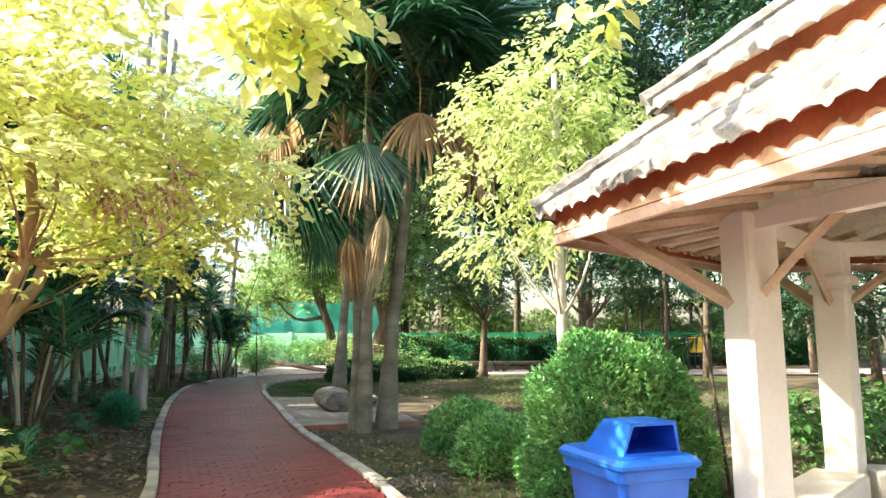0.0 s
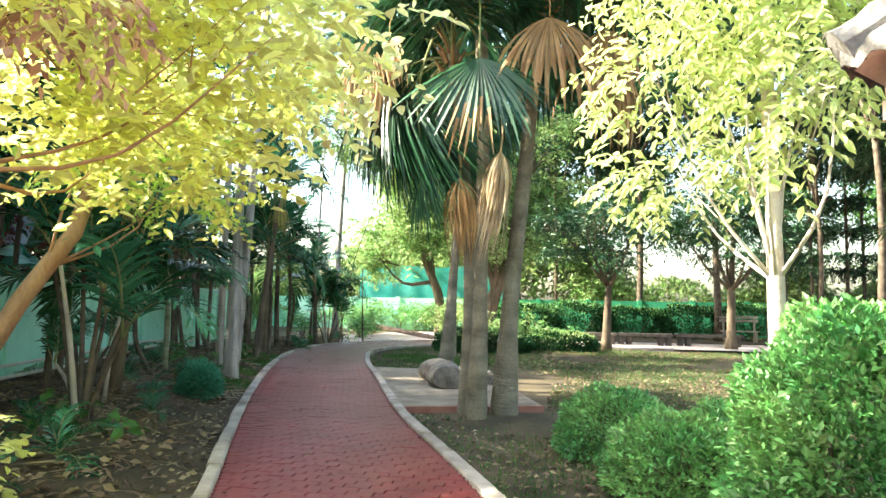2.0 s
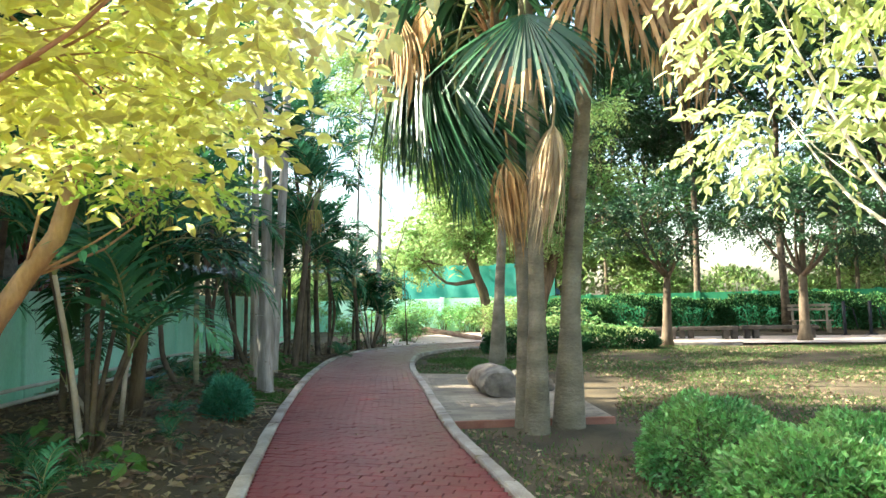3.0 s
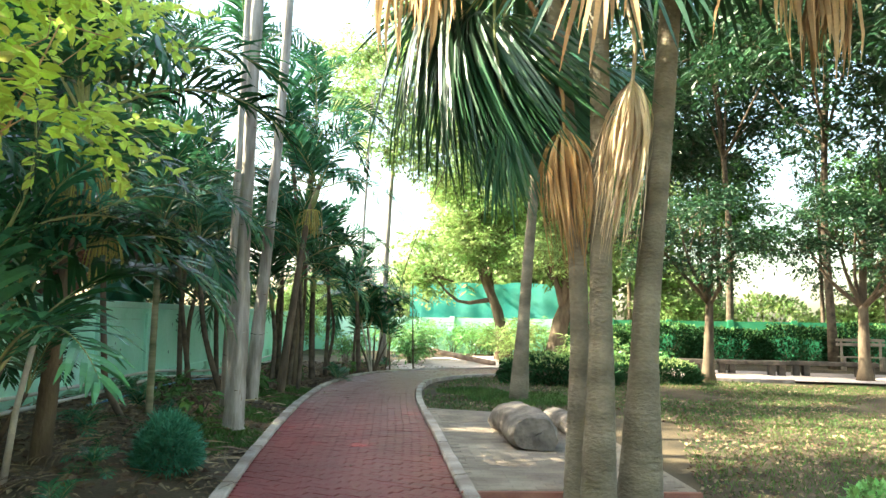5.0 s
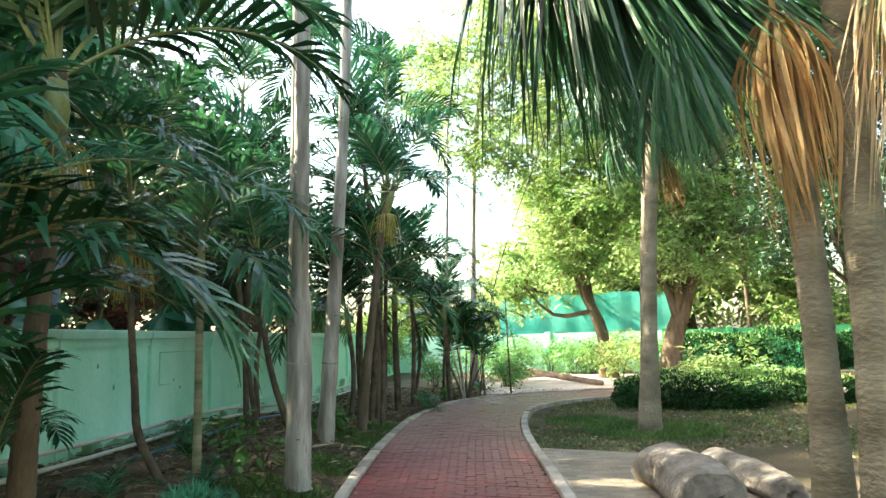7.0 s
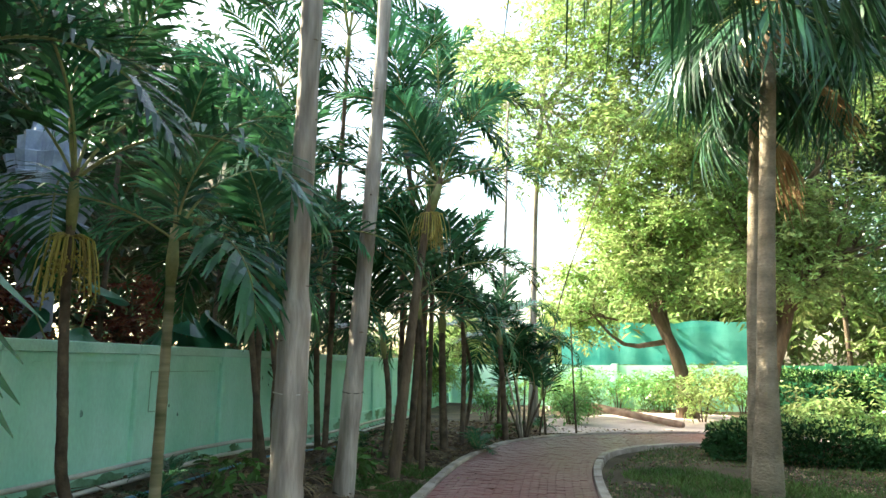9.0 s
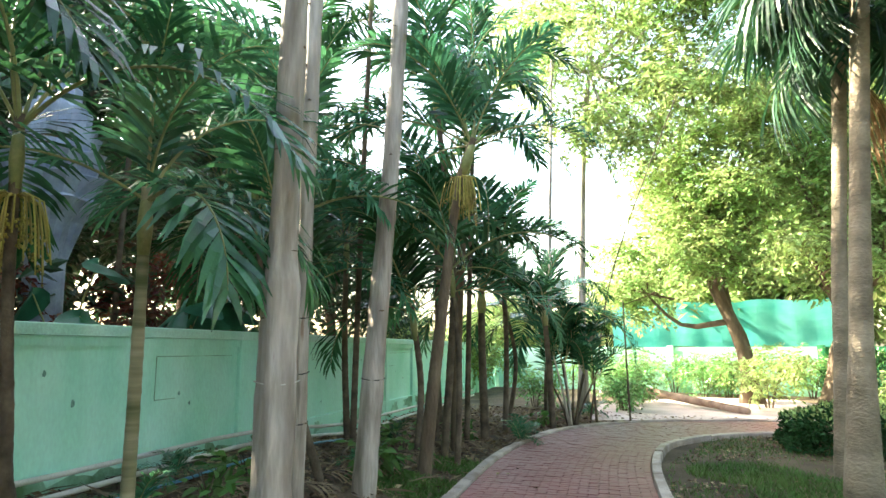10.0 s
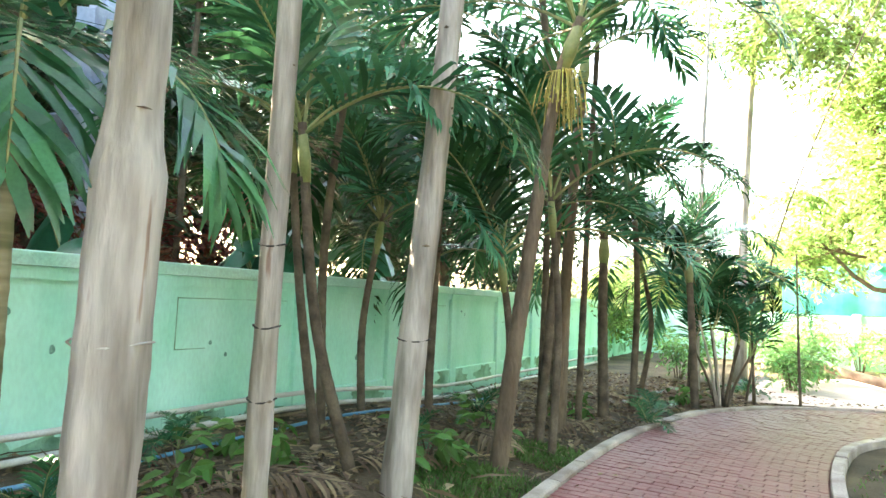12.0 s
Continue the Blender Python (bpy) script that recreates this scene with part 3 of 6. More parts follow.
# ---- palm leaves ----
def fan_mesh(name, petiole, radius, spread, droop, segs, mats, gather=0.0, rag=0.12, thin=1.0, tip_dry=False):
    """A pleated fan leaf: stalk along +x, blade beyond it, split into drooping strips."""
    g = Geo()
    s = np.linspace(0, 1, 7)
    sag = 0.12 * petiole
    g.add_grid(tube(np.stack([s * petiole, 0 * s, sag * np.sin(s * np.pi)], 1), np.linspace(0.022, 0.011, 7), 5), True, 1)
    ang = np.linspace(-spread / 2, spread / 2, segs)
    rs = np.array([0.02, 0.2, 0.42, 0.62, 0.82, 1.0])
    half = radius * np.radians(spread) / segs * 0.5
    for i, a in enumerate(np.radians(ang)):
        R = radius * (1 - 0.18 * (abs(ang[i]) / (spread / 2 + 1e-6)) ** 2) * (1 + rag * rng.normal())
        r = rs * R
        w = np.minimum(half * rs * 1.12, half * 0.7 * thin) * np.array([1, 1, 1, 0.92, 0.6, 0.08])
        yaw = a * (1 - gather * rs)
        x, y = np.cos(yaw) * r, np.sin(yaw) * r
        z = -droop * radius * rs ** 2.3 * (0.75 + 0.5 * rng.random()) - 0.25 * droop * radius * (abs(ang[i]) / 90) ** 2 * rs + 0.018 * (-1) ** i * rs
        y = y + 0.05 * rng.normal() * rs ** 2 * radius
        px, py = -np.sin(yaw), np.cos(yaw)
        tilt = 0.45 * (-1) ** i
        lo = np.stack([petiole + x - px * w, y - py * w, z - tilt * w], 1)
        hi = np.stack([petiole + x + px * w, y + py * w, z + tilt * w], 1)
        g.add_grid(np.stack([lo, hi], 1), False, 0) if not tip_dry or not -25 < ang[i] < 12 else (g.add_grid(np.stack([lo[:4], hi[:4]], 1), False, 0), g.add_grid(np.stack([lo[3:], hi[3:]], 1), False, 2))
    return g.mesh(name, mats)


def feather_mesh(name, length, start, bow, pairs, leaflet, width, mats, vee=20, rag=0.1):
    """A feather leaf: arched midrib along +x with two rows of drooping leaflets."""
    g = Geo()
    n = 16
    th = np.radians(start - bow * np.linspace(0, 1, n) ** 1.3)
    step = length / (n - 1)
    line = np.zeros((n, 3))
    line[1:, 0] = np.cumsum(np.cos(th[:-1])) * step
    line[1:, 2] = np.cumsum(np.sin(th[:-1])) * step
    g.add_grid(tube(line, np.linspace(0.016, 0.004, n), 5), True, 1)
    for i in range(pairs):
        u = 0.16 + 0.83 * i / (pairs - 1)
        k = u * (n - 1)
        j = min(int(k), n - 2)
        p = line[j] + (line[j + 1] - line[j]) * (k - j)
        t = unit(line[j + 1] - line[j])
        nrm = np.array([-t[2], 0, t[0]])
        L = leaflet * (0.45 + 0.75 * np.sin(np.pi * min(1, 0.15 + 0.8 * u)) ** 0.8) * (1 - 0.35 * u ** 4)
        for sgn in (1, -1):
            f = np.radians(28 + 34 * u + 6 * rng.normal())
            v = np.radians(vee + 8 * rng.normal())
            d = t * np.sin(f) + (np.array([0, sgn, 0]) * np.cos(v) + nrm * np.sin(v)) * np.cos(f)
            l = L * (1 + rag * rng.normal())
            q = np.array([p, p + d * l * 0.4, p + d * l * 0.75 - (0, 0, 0.09 * l), p + d * l - (0, 0, 0.28 * l)])
            side = unit(np.cross(d, nrm))
            w = np.array([0.35, 1.0, 0.8, 0.1]) * width
            g.add_grid(np.stack([q - side * w[:, None], q + side * w[:, None]], 1), False, 0)
    return g.mesh(name, mats)


FAN_GREEN = [fan_mesh("frond", 1.15, 1.0, 260, 0.32, 46, [M_FAN, M_SHAFT, M_DEAD]), fan_mesh("frond", 1.3, 1.1, 230, 0.6, 44, [M_FAN, M_SHAFT, M_DEAD]),
             fan_mesh("frond", 1.2, 1.15, 200, 0.9, 42, [M_FAN, M_SHAFT, M_DEAD]), fan_mesh("frond", 0.9, 0.95, 280, 0.2, 46, [M_FAN, M_SHAFT, M_DEAD])]
FAN_FOLD = fan_mesh("frond", 1.9, 1.05, 64, 0.12, 30, [M_FAN, M_SHAFT, M_DEAD], gather=0.2, thin=1.5)
FAN_HANG = fan_mesh("frond", 1.9, 1.0, 150, 0.1, 46, [M_FAN, M_SHAFT, M_DEAD], gather=0.18, tip_dry=True)
FAN_DEAD = [fan_mesh("dry_frond", 0.75, 1.15, 78, 0.05, 52, [M_DEAD, M_DEAD], gather=0.6, rag=0.2, thin=1.9), fan_mesh("dry_frond", 0.8, 1.25, 150, 0.15, 46, [M_DEAD, M_DEAD], gather=0.5, rag=0.18, thin=1.4),
            fan_mesh("dry_frond", 0.9, 1.3, 110, 0.1, 44, [M_DEAD, M_DEAD], gather=0.7, rag=0.16, thin=1.5)]
FAN_CURTAIN = fan_mesh("frond", 1.1, 1.25, 200, 1.35, 66, [M_FAN, M_SHAFT, M_DEAD], gather=0.25, rag=0.2)
FAN_GREEN.append(FAN_CURTAIN)
FEATHER = [feather_mesh("frond", 2.1, 62, 105, 30, 0.52, 0.024, [M_FROND, M_SHAFT]), feather_mesh("frond", 2.3, 40, 95, 32, 0.55, 0.026, [M_FROND, M_SHAFT]),
           feather_mesh("frond", 1.9, 75, 80, 28, 0.48, 0.022, [M_FROND, M_SHAFT]), feather_mesh("frond", 1.7, 25, 100, 34, 0.5, 0.028, [M_FROND, M_SHAFT], vee=5)]


def set_part(name, me, parent, m, label=""):
    """Hangs an existing mesh under a thing; m is in the thing's own space."""
    ob = new(name, me)
    ob.parent = parent
    ob.matrix_basis = m
    return tagged(ob, label)


def scaled(m, s):
    return m @ Matrix.Diagonal((s, s, s, 1))


def ringed_trunk(root, pts, rads, mat_, rings=0.05, seg=14, rough=0.012):
    """A palm stem with raised leaf scars; pts are in the thing's own space."""
    line = bend(pts, 60)
    arc = np.concatenate([[0], np.cumsum(np.linalg.norm(np.diff(line, axis=0), axis=1))])
    n = max(24, int(arc[-1] / rings) * 3)
    s = np.linspace(0, arc[-1], n)
    line = np.stack([np.interp(s, arc, line[:, k]) for k in range(3)], 1)
    r = np.interp(s, np.linspace(0, arc[-1], len(rads)), rads)
    r = r * (1 + rough * np.where(np.arange(n) % 3 == 0, 1.0, -0.35) * (0.6 + 0.8 * rng.random(n)))
    g = Geo()
    g.add_grid(tube(line, r, seg, 0.012), True)
    return part("trunk", g, mat_, root, smooth=True)


def dead_pose(hub, petiole, yaw, tilt=0.0):
    """A dry fan that hangs down: its blade starts at hub, the stalk rises above."""
    m = pose(hub[0], hub[1], hub[2], 0, 0, yaw) @ pose(0, 0, 0, 0, 90 + tilt, 0)
    return m @ Matrix.Translation((-petiole, 0, 0))


def collapsed_leaf(length, radius, rise, drift, strips=95):
    """A dead fan folded like an umbrella: strips swell out below the hub, then hang straight down in ragged lengths."""
    g = Geo()
    rise = np.array(rise)
    g.add_grid(tube(bend([(0, 0, -0.04), rise * 0.45 + (0.05, 0, 0), rise], 8), np.linspace(0.016, 0.02, 8), 6), True)
    s = np.linspace(0, 1, 10)
    for k in range(strips):
        a = k * 2.39996 + rng.normal() * 0.15
        R = radius * rng.uniform(0.25, 1.1)
        L = length * rng.uniform(0.6, 1.06)
        out = R * np.where(s < 0.5, np.sin(np.pi * s) ** 0.85, 1 - 0.3 * (s - 0.5) * rng.uniform(-0.6, 2.2))
        x = np.cos(a) * out + (drift + rng.normal() * 0.05) * s ** 1.7 + 0.012 * np.sin(s * 7 + k)
        y = np.sin(a) * out * 0.8 + rng.normal() * 0.04 * s ** 2
        line = np.stack([x, y, -L * s ** 1.1], 1)
        side = np.array([-math.sin(a + rng.normal() * 0.6), math.cos(a + rng.normal() * 0.6), 0.0])
        w = np.array([0.5, 0.9, 1.0, 1.0, 0.95, 0.85, 0.7, 0.5, 0.3, 0.06]) * rng.uniform(0.008, 0.017)
        g.add_grid(np.stack([line - side * w[:, None], line + side * w[:, None]], 1))
    return g


def fan_palm(label, base, pts, rads, n_fronds, low, high, dead=(), hanging=(), skirt=5, size=1.0, droops=(), bundles=()):
    base = np.array(base, float)
    root = thing("fan_palm", base, label, "palm tree", "fan palms on the lawn")
    pts = np.array(pts, float) - base
    ringed_trunk(root, pts, rads, M_TRUNKPALM, rough=0.013)
    head = pts[-1]
    g = Geo()
    for k in range(26):
        a, z = k * 2.4, rng.uniform(-0.9, 0.1)
        b0 = head + np.array([0.09 * math.cos(a), 0.09 * math.sin(a), z])
        b1 = b0 + np.array([0.2 * math.cos(a), 0.2 * math.sin(a), 0.28])
        g.add_grid(tube([b0, (b0 + b1) / 2 + (0, 0, 0.03), b1], [0.03, 0.025, 0.008], 5), True)
    part("leaf_base", g, M_DEAD, root, "brown fibrous old leaf bases")
    for k in range(n_fronds):
        u = (k + 0.5) / n_fronds
        el = low + (high - low) * u + rng.normal() * 6
        me = FAN_GREEN[2] if el < -20 else FAN_GREEN[1] if el < 20 else FAN_GREEN[0] if el < 60 else FAN_GREEN[3]
        set_part("frond", me, root, scaled(pose(*(head + (0, 0, -0.25 + 0.4 * u)), rng.normal() * 14, -el, k * 137.5 + rng.normal() * 8), size * rng.uniform(0.9, 1.12)))
    for k in range(skirt):
        set_part("dry_frond", FAN_DEAD[k % 3], root, pose(*(head + (0, 0, -0.55)), rng.normal() * 20, 62 + rng.normal() * 9, k * 360 / max(skirt, 1) + 40), "dry brown hanging frond")
    for az, el, kind, sc in droops:
        set_part("frond", FAN_GREEN[kind], root, scaled(pose(*(head + (0, 0, -0.2)), rng.normal() * 10, -el, az), sc))
    for hub, pet, yaw, tilt, kind, sc in dead:
        h = np.array(hub) - base
        m = dead_pose((0, 0, 0), pet, yaw, tilt)
        set_part("dry_frond", FAN_DEAD[kind], root, Matrix.Translation(h) @ scaled(m, sc), "dry brown hanging frond")
    for hub, length, radius, m_, rise, drift in bundles:
        ob = part("dry_frond", collapsed_leaf(length, radius, rise, drift), [m_], root, "collapsed dry fan leaf hanging by its stalk")
        ob.location = np.array(hub) - base
    for hub, tilt, yaw, me, sc in hanging:
        # a leaf whose stalk has given way: the blade hangs below hub
        h = Vector(np.array(hub) - base)
        m = Matrix.Translation(h) @ pose(0, 0, 0, 0, tilt, yaw) @ Matrix.Translation((-1.9 * sc, 0, 0)) @ Matrix.Diagonal((sc, sc, sc, 1))
        set_part("frond", me, root, m, "green fan leaf with dry tips" if me is FAN_HANG else "folded green fan leaf")
    return root


fan_palm("tall fan palm with ringed trunk and hanging dry fronds", (-1.69, 13.95, 0), [(-1.69, 13.95, -0.05), (-1.68, 13.95, 0.3), (-1.65, 13.97, 1.5), (-1.64, 14.0, 4.0), (-1.72, 14.05, 6.3)], [0.16, 0.098, 0.088, 0.088, 0.095], 34, 0, 82,
         bundles=[((-1.36, 13.72, 3.6), 1.5, 0.23, M_STRAW, (-0.05, 0.12, 0.8), -0.16)], dead=[((-0.66, 12.9, 5.02), 0.8, -80, -14, 1, 0.9)], hanging=[((-1.5, 12.7, 4.55), 72, -84, FAN_HANG, 1.15)], skirt=0, size=1.18)
fan_palm("leaning fan palm with a smooth grey ringed trunk", (-1.36, 14.4, 0), [(-1.36, 14.4, -0.05), (-1.34, 14.4, 0.3), (-1.26, 14.42, 1.8), (-1.08, 14.5, 3.6), (-0.9, 14.6, 5.8), (-0.84, 14.6, 6.6)], [0.21, 0.125, 0.113, 0.102, 0.098, 0.098], 28, 2, 82,
         dead=[((0.15, 14.2, 4.95), 0.9, -60, -8, 2, 0.88), ((0.0, 13.9, 5.15), 0.8, -110, -10, 1, 0.8), ((0.35, 14.6, 4.85), 0.9, 20, -5, 2, 0.82)], skirt=0, size=1.18)
fan_palm("fan palm behind its neighbour with broken dry leaves on the trunk", (-1.88, 14.3, 0), [(-1.88, 14.3, -0.05), (-1.87, 14.3, 0.3), (-1.86, 14.3, 1.8), (-1.93, 14.32, 3.2), (-2.18, 14.4, 5.4)], [0.14, 0.085, 0.08, 0.08, 0.09], 18, 0, 72,
         bundles=[((-1.95, 13.95, 3.3), 1.3, 0.25, M_DEAD, (-0.16, 0.1, 0.8), 0.08)], dead=[((-3.25, 13.5, 5.05), 0.9, -95, -10, 2, 0.85), ((-3.05, 13.9, 5.2), 0.8, -140, -14, 1, 0.78)], hanging=[((-2.5, 14.05, 3.55), 86, -120, FAN_FOLD, 1.0)], skirt=0, droops=[(176, -30, 4, 0.85), (192, -40, 4, 0.8), (158, -44, 4, 0.8), (140, -30, 4, 0.85), (184, -16, 4, 0.9), (166, -56, 4, 0.75), (200, -58, 4, 0.7), (150, -12, 4, 0.9)])
fan_palm("slim fan palm with a thin grey trunk by the hedge", (-3.66, 21.6, 0), [(-3.66, 21.6, -0.05), (-3.64, 21.6, 0.3), (-3.5, 21.62, 2.4), (-3.34, 21.66, 4.4), (-3.15, 21.7, 6.7)], [0.2, 0.12, 0.105, 0.1, 0.1], 30, -42, 78, skirt=1, size=0.82)


fan_palm("second slim fan palm close behind its twin", (-3.83, 23.0, 0), [(-3.83, 23.0, -0.05), (-3.82, 23.0, 0.3), (-3.74, 23.0, 2.4), (-3.6, 23.05, 4.2), (-3.45, 23.1, 6.4)], [0.17, 0.1, 0.09, 0.09, 0.09], 22, -40, 72, skirt=1, size=0.78)


def feather_palm(label, base, pts, rads, n, spread=(-10, 75), size=1.0, fruit=False, trunk_mat=None, shaft=True, kinds=(0, 1, 2), name="feather_palm", group="slender palms on the bank", aimed=()):
    base = np.array(base, float)
    root = thing(name, base, label, "palm tree", group)
    pts = np.array(pts, float) - base
    ringed_trunk(root, pts, rads, trunk_mat or M_TRUNKDARK, rings=0.12, seg=8, rough=0.04)
    head, d = pts[-1], unit(pts[-1] - pts[-2])
    if shaft:
        g = Geo()
        g.add_grid(tube([head - d * 0.5, head - d * 0.3, head], [rads[-1] * 1.05, rads[-1] * 1.45, rads[-1] * 0.8], 8), True)
        part("crownshaft", g, M_SHAFT, root, smooth=True)
    for k in range(n):
        u = (k + 0.5) / n
        el = spread[0] + (spread[1] - spread[0]) * u
        set_part("frond", FEATHER[kinds[k % len(kinds)]], root, scaled(pose(*(head - d * 0.1), rng.normal() * 10, 25 - el + rng.normal() * 6, k * 137.5 + rng.uniform(0, 40)), size * rng.uniform(0.85, 1.15)))
    for az, el, kind, sc in aimed:
        set_part("frond", FEATHER[kind], root, scaled(pose(*(head - d * 0.1), 0, 40 - el, az), sc))
    if fruit:
        g = Geo()
        for k in range(46):
            a = rng.uniform(0, 6.28)
            st = head - d * 0.55
            r = rng.uniform(0.1, 0.3)
            e = st + np.array([r * math.cos(a), r * math.sin(a), -rng.uniform(0.25, 0.6)])
            g.add_grid(tube(bend([st, st + np.array([0.7 * r * math.cos(a), 0.7 * r * math.sin(a), -0.02]), e], 5), 0.006, 4), True)
            for q in range(5):
                p = st + (e - st) * rng.uniform(0.45, 1.0) + rng.normal(size=3) * 0.012
                g.add_grid(tube([p - (0, 0, 0.01), p, p + (0, 0, 0.01)], [0.004, 0.01, 0.004], 4), True)
        part("inflorescence", g, M_FRUIT, root, "hanging yellow fruit strands")
    return root


def stem(base, mid, top):
    b = on_ground(*base, -0.05)
    return tuple(b), [tuple(b), mid, top]


SLIM = "slender feather palm with a thin dark ringed stem"
b, p = stem((-7.7, 15.35), (-7.95, 15.17, 1.2), (-8.0, 15.1, 3.1))
feather_palm("curved slender palm with fruit strands near the mint wall", b, [p[0], (-7.9, 15.2, 0.7), p[1], (-7.98, 15.12, 2.0), p[2]], [0.05, 0.04, 0.036, 0.032], 7, fruit=True)
b, p = stem((-7.82, 15.92), (-7.82, 15.92, 1.4), (-7.8, 15.9, 2.75))
feather_palm("slender palm with a green banded stem and broad drooping fronds", b, p, [0.05, 0.045, 0.04], 0, trunk_mat=M_BANDSTEM, aimed=[(-10, 24, 3, 0.95), (28, 26, 3, 0.95), (5, 60, 0, 0.8), (75, 45, 0, 0.9), (150, 45, 2, 0.9), (250, 30, 1, 0.8), (335, 60, 2, 0.8)])
b, p = stem((-9.3, 18.75), (-9.4, 18.55, 1.6), (-9.5, 18.4, 3.2))
feather_palm(SLIM, b, p, [0.05, 0.04, 0.035], 8)
b, p = stem((-8.12, 19.93), (-7.98, 20.03, 1.6), (-7.78, 20.2, 3.6))
feather_palm("leaning feather palm with fruit strands and dark stem", b, p + [(-7.6, 20.3, 4.3)], [0.09, 0.075, 0.06, 0.05], 10, fruit=True, size=1.05, trunk_mat=M_BARK)
b, p = stem((-9.0, 22.1), (-8.95, 22.1, 2.0), (-8.88, 22.3, 4.9))
feather_palm(SLIM, b, p, [0.09, 0.07, 0.055], 10, size=1.1, trunk_mat=M_BARK)
b, p = stem((-9.4, 23.75), (-9.42, 23.7, 1.5), (-9.42, 23.7, 2.7))
feather_palm(SLIM, b, p, [0.085, 0.07, 0.06], 11, spread=(-35, 70))
b, p = stem((-9.02, 25.9), (-9.08, 25.85, 1.5), (-9.15, 25.85, 2.5))
feather_palm(SLIM, b, p, [0.07, 0.06, 0.05], 10, spread=(-30, 70))
b, p = stem((-8.49, 18.55), (-8.75, 18.3, 1.4), (-8.8, 18.1, 3.0))
feather_palm("slender curved palm stem rising from dry suckers", b, p, [0.055, 0.045, 0.038], 9)
for x, y, z, r, n in [(-10.4, 20.1, 2.6, 0.045, 8), (-10.6, 21.4, 3.4, 0.05, 9), (-9.9, 22.9, 3.8, 0.05, 9), (-10.9, 24.6, 3.0, 0.05, 9), (-8.7, 21.3, 5.6, 0.05, 9), (-10.3, 26.4, 2.6, 0.045, 8),
                      (-8.9, 20.9, 2.2, 0.045, 8), (-9.6, 24.9, 3.6, 0.05, 9), (-8.3, 21.0, 2.8, 0.04, 7), (-9.9, 19.2, 4.4, 0.045, 8), (-10.4, 28.6, 2.4, 0.04, 7)]:
    b = on_ground(x, y, -0.05)
    feather_palm(SLIM, b, [b, (x + rng.normal() * 0.08, y + rng.normal() * 0.08, z * 0.5), (x + rng.normal() * 0.15, y + rng.normal() * 0.15, z)], [r * 1.15, r, r * 0.8], n)
# heavier palms at the start of the bank
b, p = stem((-6.75, 13.2), (-6.55, 13.1, 1.4), (-6.35, 13.05, 2.9))
feather_palm("leaning dark-stemmed palm with long arching fronds", b, p + [(-6.3, 13.0, 3.5)], [0.1, 0.08, 0.07, 0.06], 12, size=1.15, trunk_mat=M_BARK, spread=(0, 72), fruit=True)
for x, y, z, n, s in [(-8.3, 13.9, 3.4, 10, 1.1), (-9.0, 13.0, 4.4, 10, 1.1), (-8.0, 12.2, 3.2, 10, 1.1), (-7.2, 10.6, 2.8, 10, 1.05), (-9.3, 12.6, 4.6, 10, 1.15), (-11.3, 13.8, 4.0, 9, 1.05), (-13.4, 20.8, 4.6, 10, 1.1), (-12.3, 20.4, 4.4, 9, 1.1), (-10.6, 13.2, 4.2, 9, 1.1), (-9.6, 14.2, 5.8, 11, 1.3), (-8.8, 11.4, 5.2, 11, 1.3), (-7.6, 12.9, 4.6, 10, 1.2), (-10.2, 11.0, 6.2, 11, 1.3), (-8.2, 9.6, 4.4, 10, 1.2), (-13.2, 18.9, 7.6, 9, 1.3), (-13.4, 22.8, 8.0, 9, 1.3), (-9.9, 20.7, 7.4, 8, 1.1), (-9.4, 23.1, 6.8, 10, 1.1), (-12.0, 14.2, 7.2, 9, 1.3)]:
    b = on_ground(x, y, -0.05)
    feather_palm("tall dark feather palm with long arching fronds", b, [b, (x + 0.1, y, z * 0.5), (x + 0.2, y + 0.05, z)], [0.05, 0.042, 0.035], n, size=s, spread=(-8, 74))


def palm_clump(label, x, y, stems, low, high, r=0.035, lean=0.35, size=0.8, kinds=(0, 1, 2), spread=(5, 75)):
    """Several stems from one root with feather leaves."""
    b = on_ground(x, y, -0.04)
    root = thing("palm_clump", b, label, "palm tree")
    for k in range(stems):
        a = k * 2.4
        h = low + (high - low) * rng.random()
        off = np.array([math.cos(a), math.sin(a), 0])
        pts = np.array([off * 0.08, off * (0.1 + lean * 0.4) + (0, 0, h * 0.5), off * (0.12 + lean) + (0, 0, h)])
        g = Geo()
        g.add_grid(tube(bend(pts, 10), np.linspace(r, r * 0.6, 10), 7, 0.04), True)
        part("stem", g, M_TRUNKPALE if k % 5 == 2 else M_TRUNKDARK, root, smooth=True)
        for q in range(4):
            set_part("frond", FEATHER[kinds[(k + q) % len(kinds)]], root, scaled(pose(*pts[-1], rng.normal() * 10, 20 - rng.uniform(*spread), math.degrees(a) + q * 95 + rng.normal() * 20), size * rng.uniform(0.8, 1.15)))
    return root


palm_clump("bushy clump of areca palms with pale and dark stems", -5.7, 11.35, 7, 0.8, 2.0, size=0.85)
palm_clump("low clump of young areca palms on the bank", -7.1, 12.9, 3, 0.4, 0.9, size=0.5)
palm_clump("leafy areca palm clump at the bend of the path", -8.95, 26.75, 8, 0.9, 2.2, size=0.75, r=0.03, spread=(15, 85))
palm_clump("thin-stemmed young palm beside the round bush", 2.75, 9.7, 3, 1.4, 2.0, r=0.02, lean=0.2, size=0.45)
palm_clump("low dark areca clump beside the kerb", -6.6, 9.3, 6, 0.6, 1.7, size=0.9)

